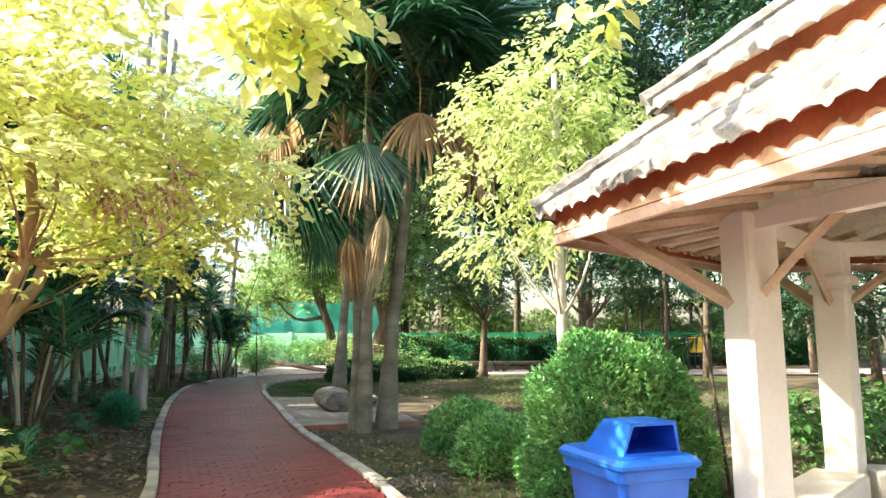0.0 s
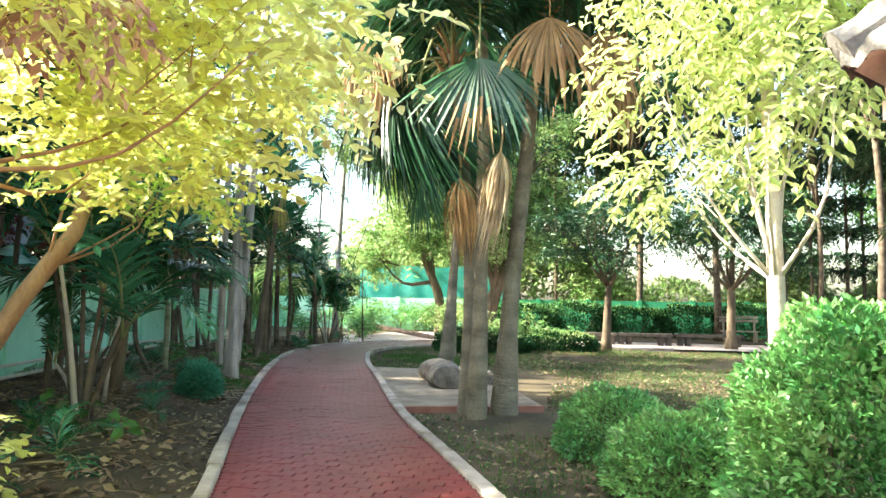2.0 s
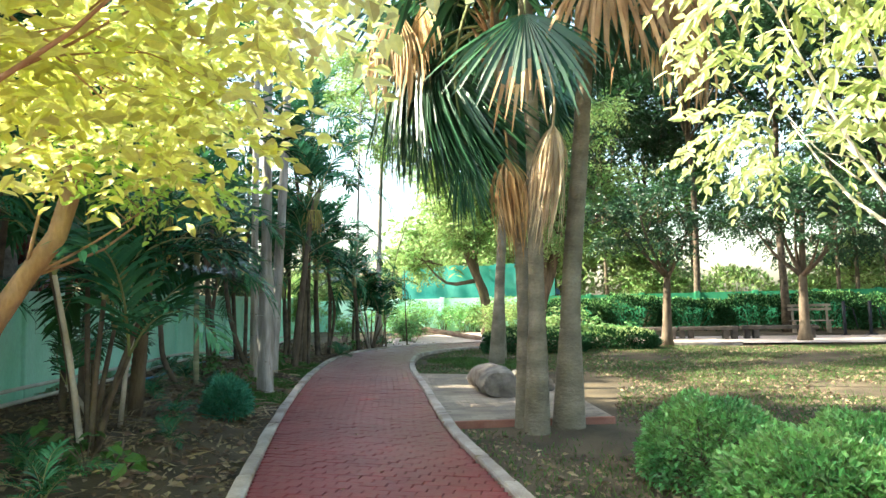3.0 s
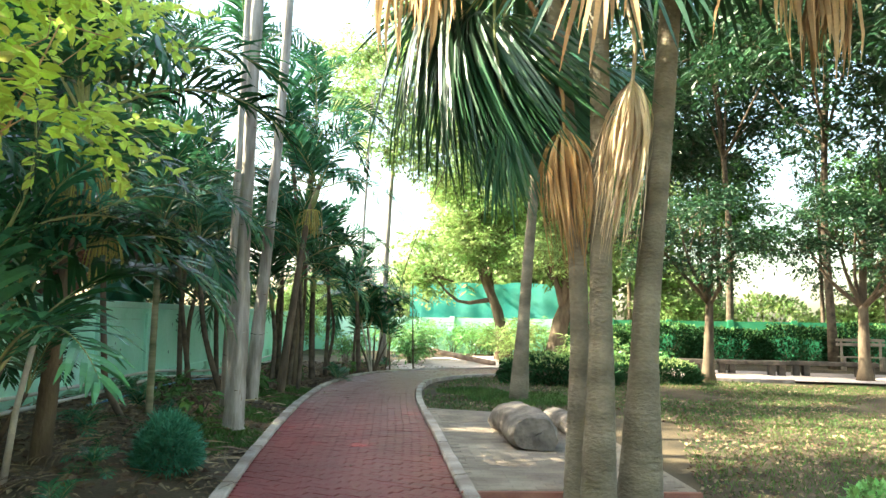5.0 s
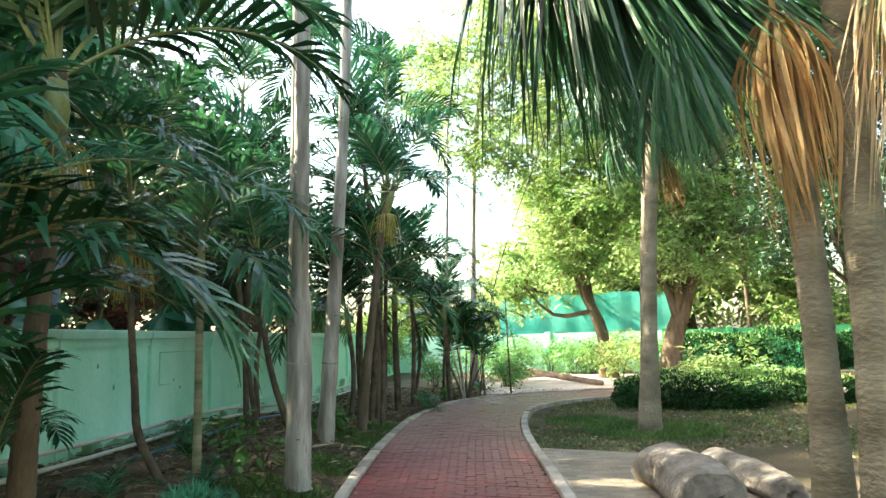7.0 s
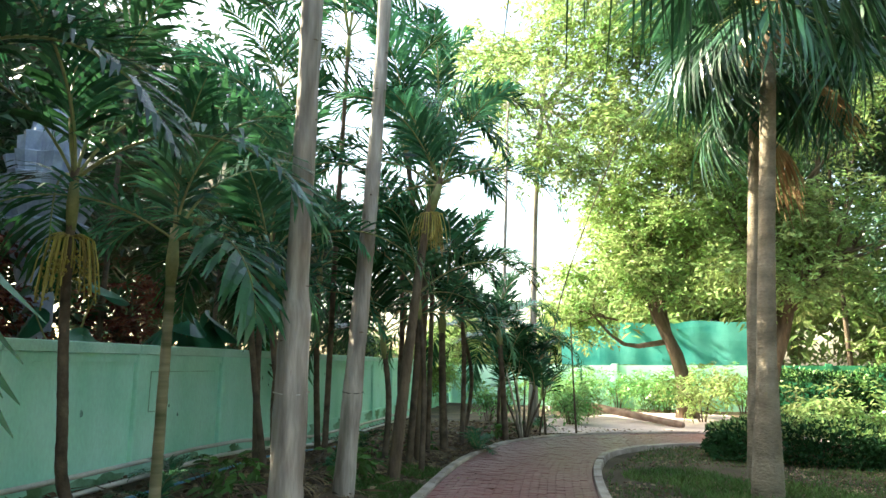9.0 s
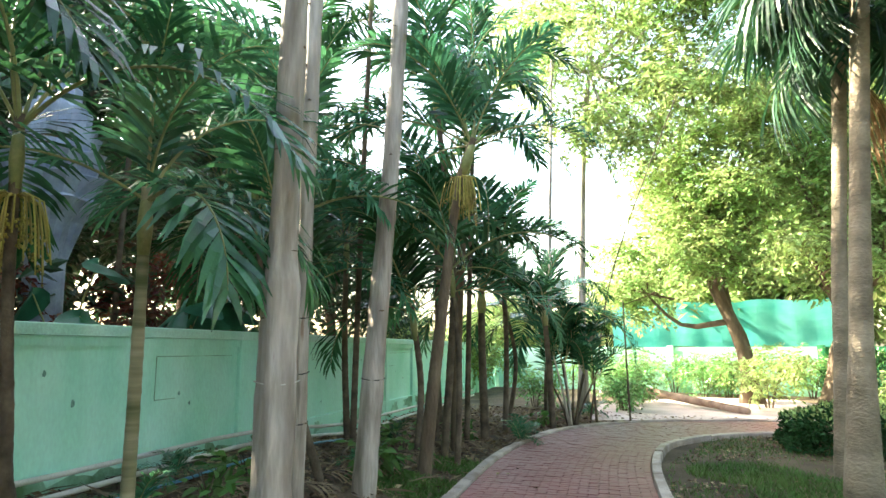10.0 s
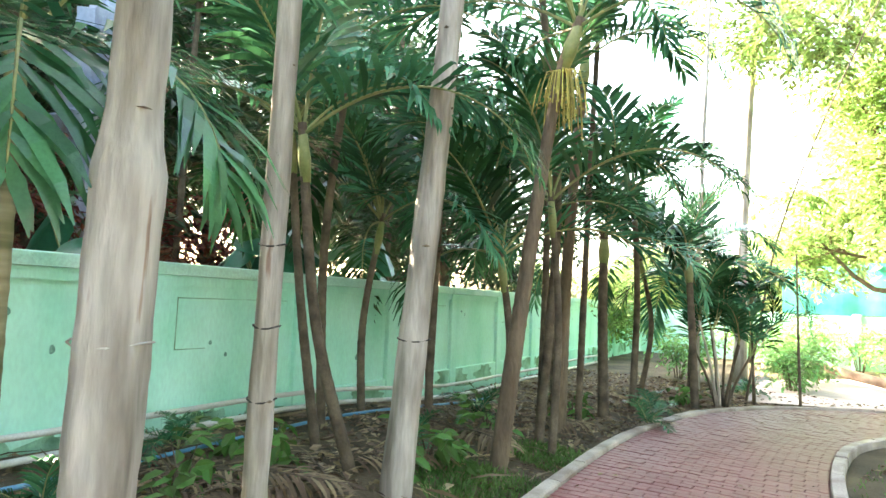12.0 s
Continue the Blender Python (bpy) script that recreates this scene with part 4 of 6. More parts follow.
# ---- broadleaf trees ----
broad_tree("tree", "yellow-leaved tree overhanging the path from the bank", [(-3.55, 7.0, 0.1), (-3.35, 7.2, 1.2), (-2.95, 7.25, 2.3), (-3.05, 7.15, 3.4), (-2.9, 7.2, 4.6)], 0.06,
           [(-2.7, 7.1, 3.1, 0.95, 0.9, 0.6), (-2.2, 7.5, 3.1, 0.65, 0.7, 0.38), (-2.6, 6.3, 2.75, 0.8, 0.7, 0.5), (-3.4, 7.1, 3.7, 1.0, 0.9, 0.5), (-1.65, 7.6, 2.75, 0.55, 0.6, 0.3), (-2.6, 8.2, 2.4, 0.7, 0.6, 0.35), (-3.4, 6.4, 2.1, 0.6, 0.6, 0.45), (-3.3, 8.2, 3.0, 0.8, 0.7, 0.5), (-3.9, 6.2, 3.3, 0.8, 0.8, 0.6), (-3.6, 7.6, 4.6, 0.9, 0.8, 0.5), (-2.9, 7.0, 4.2, 0.8, 0.7, 0.4), (-4.6, 7.4, 4.0, 0.8, 0.8, 0.5), (-3.5, 9.2, 2.9, 0.55, 0.5, 0.36), (-1.75, 8.25, 2.85, 0.4, 0.45, 0.18), (-2.3, 8.3, 2.95, 0.6, 0.6, 0.3), (-2.9, 8.7, 2.6, 0.6, 0.5, 0.25)],
           20000, 0.08, M_YELLOW, M_TANBARK, fine=True, per=12, flat=0.12, hang=0.05, aspect=0.55, thin=0.5)
pods = tagged(new("seed_cluster"), "dry pinkish-brown seed clusters hanging in the yellow crown", "seed pods")
pods.location = (-1.9, 6.7, 2.5)
g = Geo()
g.add_quads(spray([(0, 0, 0, 0.3, 0.3, 0.22), (-0.45, 0.3, 0.35, 0.25, 0.25, 0.2)], 420, 0.05, per=7, hollow=0.1, hang=0.6, aspect=0.5))
tagged(part("seed_spray", g, M_PODS, pods), kind="stuff")
g = Geo()
g.add_grid(tube(bend([(-1.0, 0.45, 0.3), (-0.4, 0.2, 0.2), (0.1, 0.0, 0.05)], 8), np.linspace(0.012, 0.004, 8), 5), True)
part("twig", g, M_TANBARK, pods)
broad_tree("tree", "leaning tan-barked tree spreading flat sprays of yellow-green leaves", [(-5.95, 9.8, 0.1), (-5.5, 9.85, 0.95), (-5.1, 9.9, 1.6), (-4.75, 10.15, 2.4), (-4.85, 10.3, 3.8), (-5.05, 10.3, 5.9)], 0.1,
           [(-4.1, 10.5, 2.5, 0.55, 0.5, 0.1), (-3.8, 9.9, 3.0, 0.6, 0.5, 0.1), (-4.3, 10.9, 3.3, 0.5, 0.5, 0.12), (-4.5, 9.9, 2.75, 0.5, 0.5, 0.1), (-4.2, 10.2, 3.6, 0.5, 0.5, 0.12)], 3000, 0.075, M_SPRAY, M_TANBARK, fine=True, per=12, flat=0.1, hang=0.05, aspect=0.55, thin=0.35)
broad_tree("tree", "yellow-leaved branch reaching over the start of the path", [(-2.7, 1.6, 0), (-2.5, 2.2, 2.2), (-1.7, 3.9, 3.6), (-0.6, 5.5, 3.8), (0.9, 6.2, 3.8)], 0.07,
           [(-1.0, 5.9, 3.22, 0.2, 0.22, 0.16), (-0.68, 6.0, 3.2, 0.2, 0.22, 0.16), (-0.85, 6.0, 3.4, 0.26, 0.2, 0.12), (0.86, 6.0, 3.3, 0.1, 0.1, 0.08)], 420, 0.115, M_YELLOW, M_BARK, fine=True, per=6, flat=0.3, hang=0.3, aspect=0.78, fork=10, thin=0.3, twigs=False)
broad_tree("tree", "pale-barked tree with light yellow-green leaves behind the round bush", [(1.12, 10.2, -0.05), (1.13, 10.2, 1.6), (1.1, 10.2, 3.0), (1.12, 10.25, 4.6)], 0.075,
           [(0.95, 10.1, 3.9, 0.75, 0.7, 0.6), (1.5, 10.0, 3.5, 0.7, 0.6, 0.6), (0.45, 10.3, 4.2, 0.6, 0.6, 0.4), (1.25, 10.3, 4.7, 0.6, 0.6, 0.5), (0.3, 10.2, 3.3, 0.5, 0.5, 0.35), (1.9, 10.4, 4.1, 0.5, 0.5, 0.45), (1.0, 9.8, 2.9, 0.55, 0.45, 0.4), (0.55, 11.0, 2.75, 0.6, 0.6, 0.3)],
           6200, 0.1, M_PALELEAF, M_TRUNKPALE, fork=4, fine=True, hang=0.4, aspect=0.42, thin=0.55)
broad_tree("tree", "small dark-leaved lawn tree with a forked trunk", [(0.55, 28.0, -0.05), (0.6, 28.0, 1.2), (0.65, 28.0, 2.2), (0.7, 28.0, 3.4)], 0.16,
           [(-0.6, 27.8, 3.6, 1.1, 1.0, 0.7), (1.4, 28.0, 3.7, 1.1, 1.1, 0.8), (0.5, 28.3, 4.7, 1.3, 1.2, 0.9), (-0.2, 27.4, 4.6, 1.1, 1.0, 0.6), (0.9, 27.2, 3.2, 0.9, 0.7, 0.5), (-1.2, 27.6, 4.4, 0.8, 0.8, 0.5)], 6200, 0.14, M_DARKLEAF, M_BARK, fork=7, clump=8)
broad_tree("tree", "wide spreading lawn tree with flat dark foliage layers", [(4.85, 29.6, -0.05), (4.88, 29.6, 1.4), (4.9, 29.6, 2.5), (5.0, 29.6, 4.2)], 0.17,
           [(3.4, 29.3, 3.9, 1.3, 1.1, 0.5), (6.3, 29.4, 3.9, 1.4, 1.1, 0.5), (4.9, 29.8, 5.0, 1.7, 1.4, 0.7), (4.0, 28.8, 4.7, 1.2, 1.0, 0.4), (6.0, 28.7, 4.7, 1.2, 1.0, 0.5), (5.2, 28.3, 3.5, 1.1, 0.9, 0.4)], 7500, 0.14, M_DARKLEAF, M_BARK, fork=6, clump=8)
# bright trees past the bend
broad_tree("tree", "bright lime-leaved tree past the bend with a leaning trunk", [(-6.5, 34.6, -0.05), (-6.7, 34.6, 1.8), (-7.4, 34.6, 3.6), (-8.0, 34.8, 6.4)], 0.26,
           [(-8.2, 33.8, 5.0, 1.7, 1.5, 1.1), (-6.6, 33.8, 4.2, 1.5, 1.4, 1.0), (-7.4, 34.2, 7.0, 2.0, 1.7, 1.2), (-5.2, 34.2, 6.0, 1.8, 1.6, 1.2), (-9.6, 34.4, 3.6, 1.2, 1.2, 0.8), (-6.0, 34.0, 8.8, 2.2, 1.8, 1.2), (-8.8, 34.5, 9.6, 2.0, 1.8, 1.0), (-7.2, 33.6, 5.8, 1.7, 1.3, 0.9), (-8.6, 34.0, 7.2, 1.4, 1.3, 0.8)], 24000, 0.19, M_LIME, M_BARK, clump=11)
broad_tree("tree", "old thick-trunked tree with lime foliage by the far wall", [(-4.3, 33.4, -0.05), (-4.1, 33.4, 1.4), (-3.6, 33.5, 2.8), (-3.0, 33.8, 5.4)], 0.4,
           [(-4.6, 32.8, 4.0, 1.6, 1.3, 0.9), (-2.6, 33.0, 4.2, 1.6, 1.3, 1.0), (-3.4, 33.4, 6.4, 2.2, 1.8, 1.3), (-1.2, 33.6, 5.6, 1.8, 1.6, 1.1), (-4.8, 33.6, 8.4, 2.2, 1.8, 1.2), (-2.2, 33.8, 8.8, 2.2, 1.8, 1.2), (-4.2, 33.0, 5.6, 1.6, 1.3, 0.9)], 21000, 0.19, M_LIME, M_BARK, clump=11)
broad_tree("tree", "tall airy tree whose crown reaches across the sky", [(-10.4, 31.2, -0.05), (-10.3, 31.2, 4.0), (-10.0, 31.0, 8.0), (-9.4, 30.6, 11.5)], 0.12,
           [(-9.4, 30.2, 11.0, 2.2, 1.8, 1.0), (-7.2, 29.8, 10.6, 2.2, 1.8, 1.0), (-11.6, 30.6, 11.4, 1.8, 1.6, 1.0), (-8.2, 30.4, 12.6, 2.4, 1.8, 1.0), (-5.4, 30.2, 10.8, 1.8, 1.6, 1.0), (-7.6, 30.0, 9.0, 1.8, 1.5, 0.8), (-9.8, 30.2, 8.2, 1.4, 1.3, 0.7), (-5.6, 30.6, 13.4, 2.2, 1.8, 1.0), (-8.6, 29.6, 7.4, 1.5, 1.2, 0.7), (-6.4, 29.8, 8.2, 1.6, 1.2, 0.8), (-10.8, 29.8, 9.8, 1.6, 1.3, 0.8)], 24000, 0.19, M_LIME, M_TRUNKGREY, fork=9, clump=12)
broad_tree("tree", "slim bare-stemmed young tree near the wall", [(-9.9, 27.8, -0.05), (-9.85, 27.8, 3.0), (-9.7, 27.7, 6.0), (-9.6, 27.7, 8.8)], 0.06,
           [(-9.7, 27.6, 8.6, 0.9, 0.8, 0.5), (-9.3, 27.5, 9.4, 0.8, 0.8, 0.5)], 900, 0.16, M_LIME, M_TRUNKGREY, fork=10)


# ---- bushes and hedges ----
def mound(name, label, cx, cy, rx, ry, h, n, leaf_size, leaf, category="bush", power=2.6, base=0.12, slim=0.27, tops=None):
    """A clipped mound: many small leaves in a shell over a dark core of twigs."""
    root = thing(name, (cx, cy, float(height(cx, cy))), label, category)
    g = Geo()
    for k in range(16):
        a = rng.uniform(0, 6.28)
        e = np.array([rx * 0.7 * math.cos(a), ry * 0.7 * math.sin(a), h * rng.uniform(0.35, 0.8)])
        s = np.array([0.25 * rx * math.cos(a + 0.5), 0.25 * ry * math.sin(a + 0.5), -0.02])
        g.add_grid(tube(bend([s, (s + e) / 2 + (0, 0, 0.1 * h), e], 5), np.linspace(0.014, 0.005, 5), 5), True)
    part("twig_core", g, M_BARK, root)
    d = unit(rng.normal(size=(n, 3)))
    d[:, 2] = np.abs(d[:, 2]) * 1.0 - 0.12
    q = np.abs(d) ** power
    r = 1 / (q.sum(1) ** (1 / power))
    lump = 1 + 0.07 * np.sin(d[:, 0] * 9 + cx) * np.cos(d[:, 1] * 8) + 0.05 * np.sin(d[:, 2] * 12 + d[:, 0] * 6)
    depth = 1 - 0.28 * rng.random(n) ** 1.8
    p = d * (r * lump * depth)[:, None] * np.array([rx, ry, h * 0.9]) + np.array([0, 0, base * h])
    p[:, 2] = np.maximum(p[:, 2], 0.02)
    g = Geo()
    L = leaf_size * (0.6 + 0.8 * rng.random(n))
    g.add_quads(leaf_quads(p, d + rng.normal(size=(n, 3)) * 0.75 + (0, 0, 0.35), L, L * slim))
    part("foliage", g, leaf, root)
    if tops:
        # paler leaves scattered over the clipped top
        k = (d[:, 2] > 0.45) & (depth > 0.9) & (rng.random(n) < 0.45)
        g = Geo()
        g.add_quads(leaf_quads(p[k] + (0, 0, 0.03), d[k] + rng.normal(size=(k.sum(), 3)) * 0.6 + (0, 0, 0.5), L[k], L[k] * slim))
        tagged(part("fresh_growth", g, tops, root), "paler leaves over the top", kind="stuff")
    return root


def loose_shrub(label, x, y, r, h, n, size, leaf):
    """An unclipped shrub: arching stems with leaves in open sprays."""
    root = thing("bush", (x, y, float(height(x, y))), label, "bush")
    blobs = []
    for k in range(7):
        a = k * 2.4
        e = np.array([r * 0.7 * math.cos(a), r * 0.7 * math.sin(a), h * rng.uniform(0.45, 0.85)])
        blobs.append((*e, r * 0.42, r * 0.42, h * 0.24))
        g = Geo()
        g.add_grid(tube(bend([(0.08 * math.cos(a), 0.08 * math.sin(a), -0.03), e * (0.4, 0.4, 0.6), e], 6), np.linspace(0.016, 0.005, 6), 5), True)
        part("stem", g, M_TRUNKDARK, root)
    g = Geo()
    g.add_quads(spray(blobs, n, size, per=8, hollow=0.1, hang=0.3))
    part("foliage", g, leaf, root)
    return root


mound("bush", "large round clipped bright green bush beside the blue bin", 1.48, 9.35, 0.86, 0.8, 1.52, 30000, 0.06, M_BUSH)
mound("bush", "low rounded green shrub on the lawn", 0.1, 12.35, 0.62, 0.75, 0.62, 9000, 0.055, M_BUSH)
mound("bush", "low spreading green shrub in front of the round bush", 0.62, 11.05, 0.7, 0.7, 0.58, 10000, 0.055, M_BUSH)
mound("bush", "low green shrub beside its clipped neighbour", 1.25, 12.1, 0.6, 0.6, 0.55, 7000, 0.055, M_BUSH)
mound("hedge", "round dark hedge with pale tops by the slim palm", -3.3, 25.6, 1.5, 0.9, 0.68, 15000, 0.075, M_HEDGE, "hedge", 3, tops=M_LIME)
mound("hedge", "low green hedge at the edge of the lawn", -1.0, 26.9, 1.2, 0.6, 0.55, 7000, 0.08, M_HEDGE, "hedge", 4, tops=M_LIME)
loose_shrub("sunlit lime shrub under the bright trees", -5.9, 33.2, 1.0, 1.5, 1500, 0.16, M_LIME)
loose_shrub("bright green shrub behind the hedge", -2.6, 27.6, 0.8, 1.2, 1100, 0.14, M_LIME)
loose_shrub("bright green shrub behind the hedge", -1.4, 28.0, 0.7, 1.0, 900, 0.14, M_BUSH)
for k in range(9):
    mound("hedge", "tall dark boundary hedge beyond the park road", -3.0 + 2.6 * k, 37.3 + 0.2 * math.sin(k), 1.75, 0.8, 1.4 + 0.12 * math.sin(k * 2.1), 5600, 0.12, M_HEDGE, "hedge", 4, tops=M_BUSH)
for k in range(7):
    mound("hedge", "sunlit yellow-green shrubs of the field beyond the hedge", 1.5 + 3.4 * k, 43.0, 2.0, 1.2, 2.4 + 0.4 * math.sin(k * 1.7), 4000, 0.2, M_LIME, "hedge", 3)
for x, y, s in [(-9.0, 30.4, 0.5), (-9.6, 32.5, 0.7), (-8.3, 36.9, 0.8), (-10.9, 35.2, 0.8), (-7.6, 37.2, 0.7), (-11.6, 30.6, 0.7), (-9.6, 38.2, 1.0), (-8.2, 38.4, 0.9), (-6.9, 38.2, 1.0), (-5.2, 38.3, 0.9), (-11.2, 38.2, 0.9), (-12.8, 38.0, 0.9)]:
    loose_shrub("leafy green shrub along the far wall", x, y, s, s * 1.7, 1000, 0.14, M_BUSH)

# ---- trees behind the wall, round the park and behind the walker ----
def shade_tree(label, x, y, h, r, n, size, leaf, low=0.3, group="trees round the park", trunk=0.16, bark=None):
    """A generic full tree of height h; blobs stacked from low * h upwards."""
    blobs = []
    for k in range(9):
        a, u = k * 2.4, (k + 0.5) / 9
        z = h * (low + (1 - low) * (0.12 + 0.8 * u))
        q = r * (0.75 - 0.55 * u) * (0.7 + 0.5 * rng.random())
        s = r * (0.62 - 0.25 * u)
        blobs.append((x + q * math.cos(a), y + q * math.sin(a), z, s, s, s * 0.62))
    g0 = float(height(x, y))
    return broad_tree("tree", label, [(x, y, g0 - 0.05), (x + 0.1, y, h * 0.3), (x - 0.1, y + 0.1, h * 0.6), (x, y, h * 0.85)], trunk, blobs, n, size, leaf, bark or M_TRUNKDARK, group=group, clump=9)


DARK_A = shade_tree("tall dense dark green park tree", -13.6, 13.6, 7.2, 2.6, 9000, 0.2, M_DARKLEAF, 0.22)
DARK_B = shade_tree("tall broad dark green park tree with bare lower trunk", 9.0, 33.6, 13.5, 4.2, 12000, 0.27, M_DARKLEAF, 0.52, trunk=0.1)
MID_A = shade_tree("full mid-green park tree", 3.6, 52.0, 12.5, 4.0, 11000, 0.3, M_GREEN, 0.5, trunk=0.2)
LIME_A = shade_tree("sunlit yellow-green tree behind the far wall", -13.5, 44.5, 5.6, 2.8, 8000, 0.28, M_LIME, 0.2)
for ob, base, spots in [
    # the oversized far-west copies are added to keep sun off path and slab
    (DARK_A, (-13.6, 13.6), [(-17.4, 16.4, 1.55), (-18.9, 20.8, 1.8), (-20.2, 25.2, 1.9), (-20.6, 29.2, 1.7), (-12.8, 10.6, 1.0), (-12.4, 7.2, 1.05), (-11.8, 3.0, 1.0), (-15.8, 26.6, 1.05), (-17.5, 18.0, 1.2), (-16.8, 12.0, 1.2), (-9.8, 9.4, 0.75), (-9.0, 5.6, 0.8), (-7.6, 1.4, 0.85), (10.8, 22.6, 0.85), (10.5, 15.5, 0.9)]),
    (DARK_B, (9.0, 33.6), [(8.6, 27.2, 1.2), (12.4, 23.6, 1.15), (13.5, 29.5, 1.0), (16.5, 14.0, 0.9), (17.0, 6.0, 1.0), (13.0, 37.0, 1.0), (2.6, 39.6, 1.6), (-1.6, 41.6, 1.1), (19.5, 33.0, 1.1), (20.0, -12.0, 0.9), (4.0, -26.0, 0.9), (-9.0, -26.0, 0.9), (-14.0, -6.0, 0.9), (22.0, 26.0, 1.1), (5.6, 35.5, 1.5), (0.6, 47.0, 1.3)]),
    (MID_A, (3.6, 52.0), [(12.5, 54.0, 1.0), (20.0, 52.0, 1.05), (24.5, 44.0, 1.0), (-3.5, 53.0, 0.95), (28.0, 38.0, 1.1), (-8.0, 50.0, 0.8), (30.0, 28.0, 1.1), (30.0, 16.0, 1.1), (28.0, 4.0, 1.1), (-24.0, 20.0, 1.1), (-24.0, 10.0, 1.1), (-22.0, -2.0, 1.1), (35.0, 48.0, 1.2), (-30.0, 38.0, 1.0)]),
    (LIME_A, (-13.5, 44.5), [(-9.6, 46.5, 1.9), (-17.5, 41.0, 0.8), (-4.2, 46.5, 2.0), (-21.0, 46.0, 0.8), (0.5, 45.0, 1.0), (10.5, 44.0, 0.9), (16.0, 42.5, 0.9), (-16.2, 35.0, 0.55), (-16.6, 31.5, 0.55)])]:
    for k, (x, y, s) in enumerate(spots):
        copy_thing(ob, pose(x, y, -0.05, 0, 0, 67 * k)).scale = (s, s, s)
THIN = broad_tree("tree", "thin straight-stemmed tree with sparse dark drooping foliage", [(8.6, 39.4, -0.05), (8.62, 39.4, 3.0), (8.6, 39.4, 6.0), (8.65, 39.4, 9.5)], 0.1,
                  [(8.3, 39.3, 3.4, 0.9, 0.7, 0.25), (9.0, 39.5, 4.2, 0.9, 0.7, 0.25), (8.5, 39.4, 5.4, 1.0, 0.8, 0.4), (8.7, 39.3, 6.8, 1.0, 0.8, 0.5), (8.6, 39.4, 8.4, 0.9, 0.8, 0.8)], 2400, 0.17, M_DARKLEAF, M_TRUNKDARK, group="thin trees beyond the road", clump=6, thin=0.5, hang=0.9)
for k, (x, y) in enumerate([(9.6, 40.2), (10.5, 39.2), (11.3, 40.6), (12.2, 39.6), (13.2, 40.4), (14.3, 39.5), (15.6, 40.6), (17.0, 39.8), (6.6, 40.8)]):
    copy_thing(THIN, pose(x, y, -0.05, 0, 0, 71 * k))
shade_tree("dark red-brown leaved shrub behind the wall", -12.9, 16.8, 3.6, 1.0, 5000, 0.14, M_RED, 0.1, group="")
shade_tree("dark red-brown leaved shrub behind the wall", -13.4, 19.4, 3.2, 1.1, 4000, 0.14, M_RED, 0.1, group="")

# ---- pavers of the path, kerbs ----
CENTRE = (LEFT + RIGHT) / 2
ARC = np.concatenate([[0], np.cumsum(np.linalg.norm(np.diff(CENTRE, axis=0), axis=1))])
HALF = np.linalg.norm(RIGHT - LEFT, axis=1) / 2


def along(s):
    c = np.array([np.interp(s, ARC, CENTRE[:, k]) for k in range(3)])
    l = np.array([np.interp(s, ARC, LEFT[:, k]) for k in range(3)])
    r = np.array([np.interp(s, ARC, RIGHT[:, k]) for k in range(3)])
    return c, unit(r - l), np.linalg.norm(r - l) / 2


def kerb_line(line, side, label):
    root = tagged(new("kerb"), label, "kerb", "kerbs of the path", "structure")
    arc = np.concatenate([[0], np.cumsum(np.linalg.norm(np.diff(line, axis=0), axis=1))])
    s, end = 6.0, arc[-1] - 22
    while s < end:
        L = rng.uniform(0.75, 1.0)
        t = np.linspace(s + 0.004, s + L - 0.004, 7)
        p = np.stack([np.interp(t, arc, line[:, k]) for k in range(3)], 1)
        d = unit(np.gradient(p, axis=0))
        nrm = np.stack([d[:, 1], -d[:, 0], 0 * d[:, 0]], 1) * side      # away from the path when side suits
        dz, w = rng.normal() * 0.004, 0.13 + rng.normal() * 0.006
        prof = [(0.0, -0.06), (0.0, 0.052), (0.014, 0.068), (w - 0.014, 0.07), (w, 0.054), (w, -0.06)]
        rows = np.stack([p + nrm * (a + 0.004 * rng.normal()) + np.array([0, 0, b + dz]) for a, b in prof], 1)
        rows[:, 1:5, 2] += rng.normal(size=(7, 4)) * 0.003
        g = Geo()
        g.add_grid(rows, True)
        g.add(np.concatenate([rows[0], rows[-1]]), [tuple(range(6)), tuple(range(11, 5, -1))])
        part("kerb_stone", g, M_KERB, root)
        s += L
    return root


kerb_line(LEFT, -1, "pale weathered concrete kerb along the bank")
kerb_line(RIGHT, 1, "pale weathered concrete kerb along the lawn")

bg = Geo()
box(bg, (-0.107, -0.052, 0.0), (0.107, 0.052, 0.02), None, 0.004)
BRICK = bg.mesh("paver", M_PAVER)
BV = np.array([v.co for v in BRICK.vertices])
BF = [tuple(p.vertices) for p in BRICK.polygons if p.normal.z > -0.5]
rest = Geo()
row, s, made = 0, 6.5, 0
while s < ARC[-1] - 20:
    c, n, hw = along(s)
    if c[1] > 28.4:
        break
    hw -= 0.01
    lanes = int(2 * hw / 0.224)
    off = 0.112 if row % 2 else 0.0
    ang = math.atan2(n[1], n[0])
    for k in range(-1, lanes + 1):
        u0, u1 = max(-hw, -hw + off + k * 0.224), min(hw, -hw + off + (k + 1) * 0.224)
        if u1 - u0 < 0.04:
            continue
        p = c + n * (u0 + u1) / 2
        z = 0.008 + rng.normal() * 0.0018
        m = pose(p[0], p[1], z, rng.normal() * 0.5, rng.normal() * 0.5, math.degrees(ang) + rng.normal() * 0.5) @ Matrix.Diagonal(((u1 - u0 - 0.006) / 0.214, 1, 1, 1))
        if 16.2 < c[1] < 19.2 and made < 300:
            ob = set_part("paver", BRICK, path_bed, m)
            made += 1
        else:
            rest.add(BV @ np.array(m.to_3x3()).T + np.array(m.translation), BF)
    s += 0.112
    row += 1
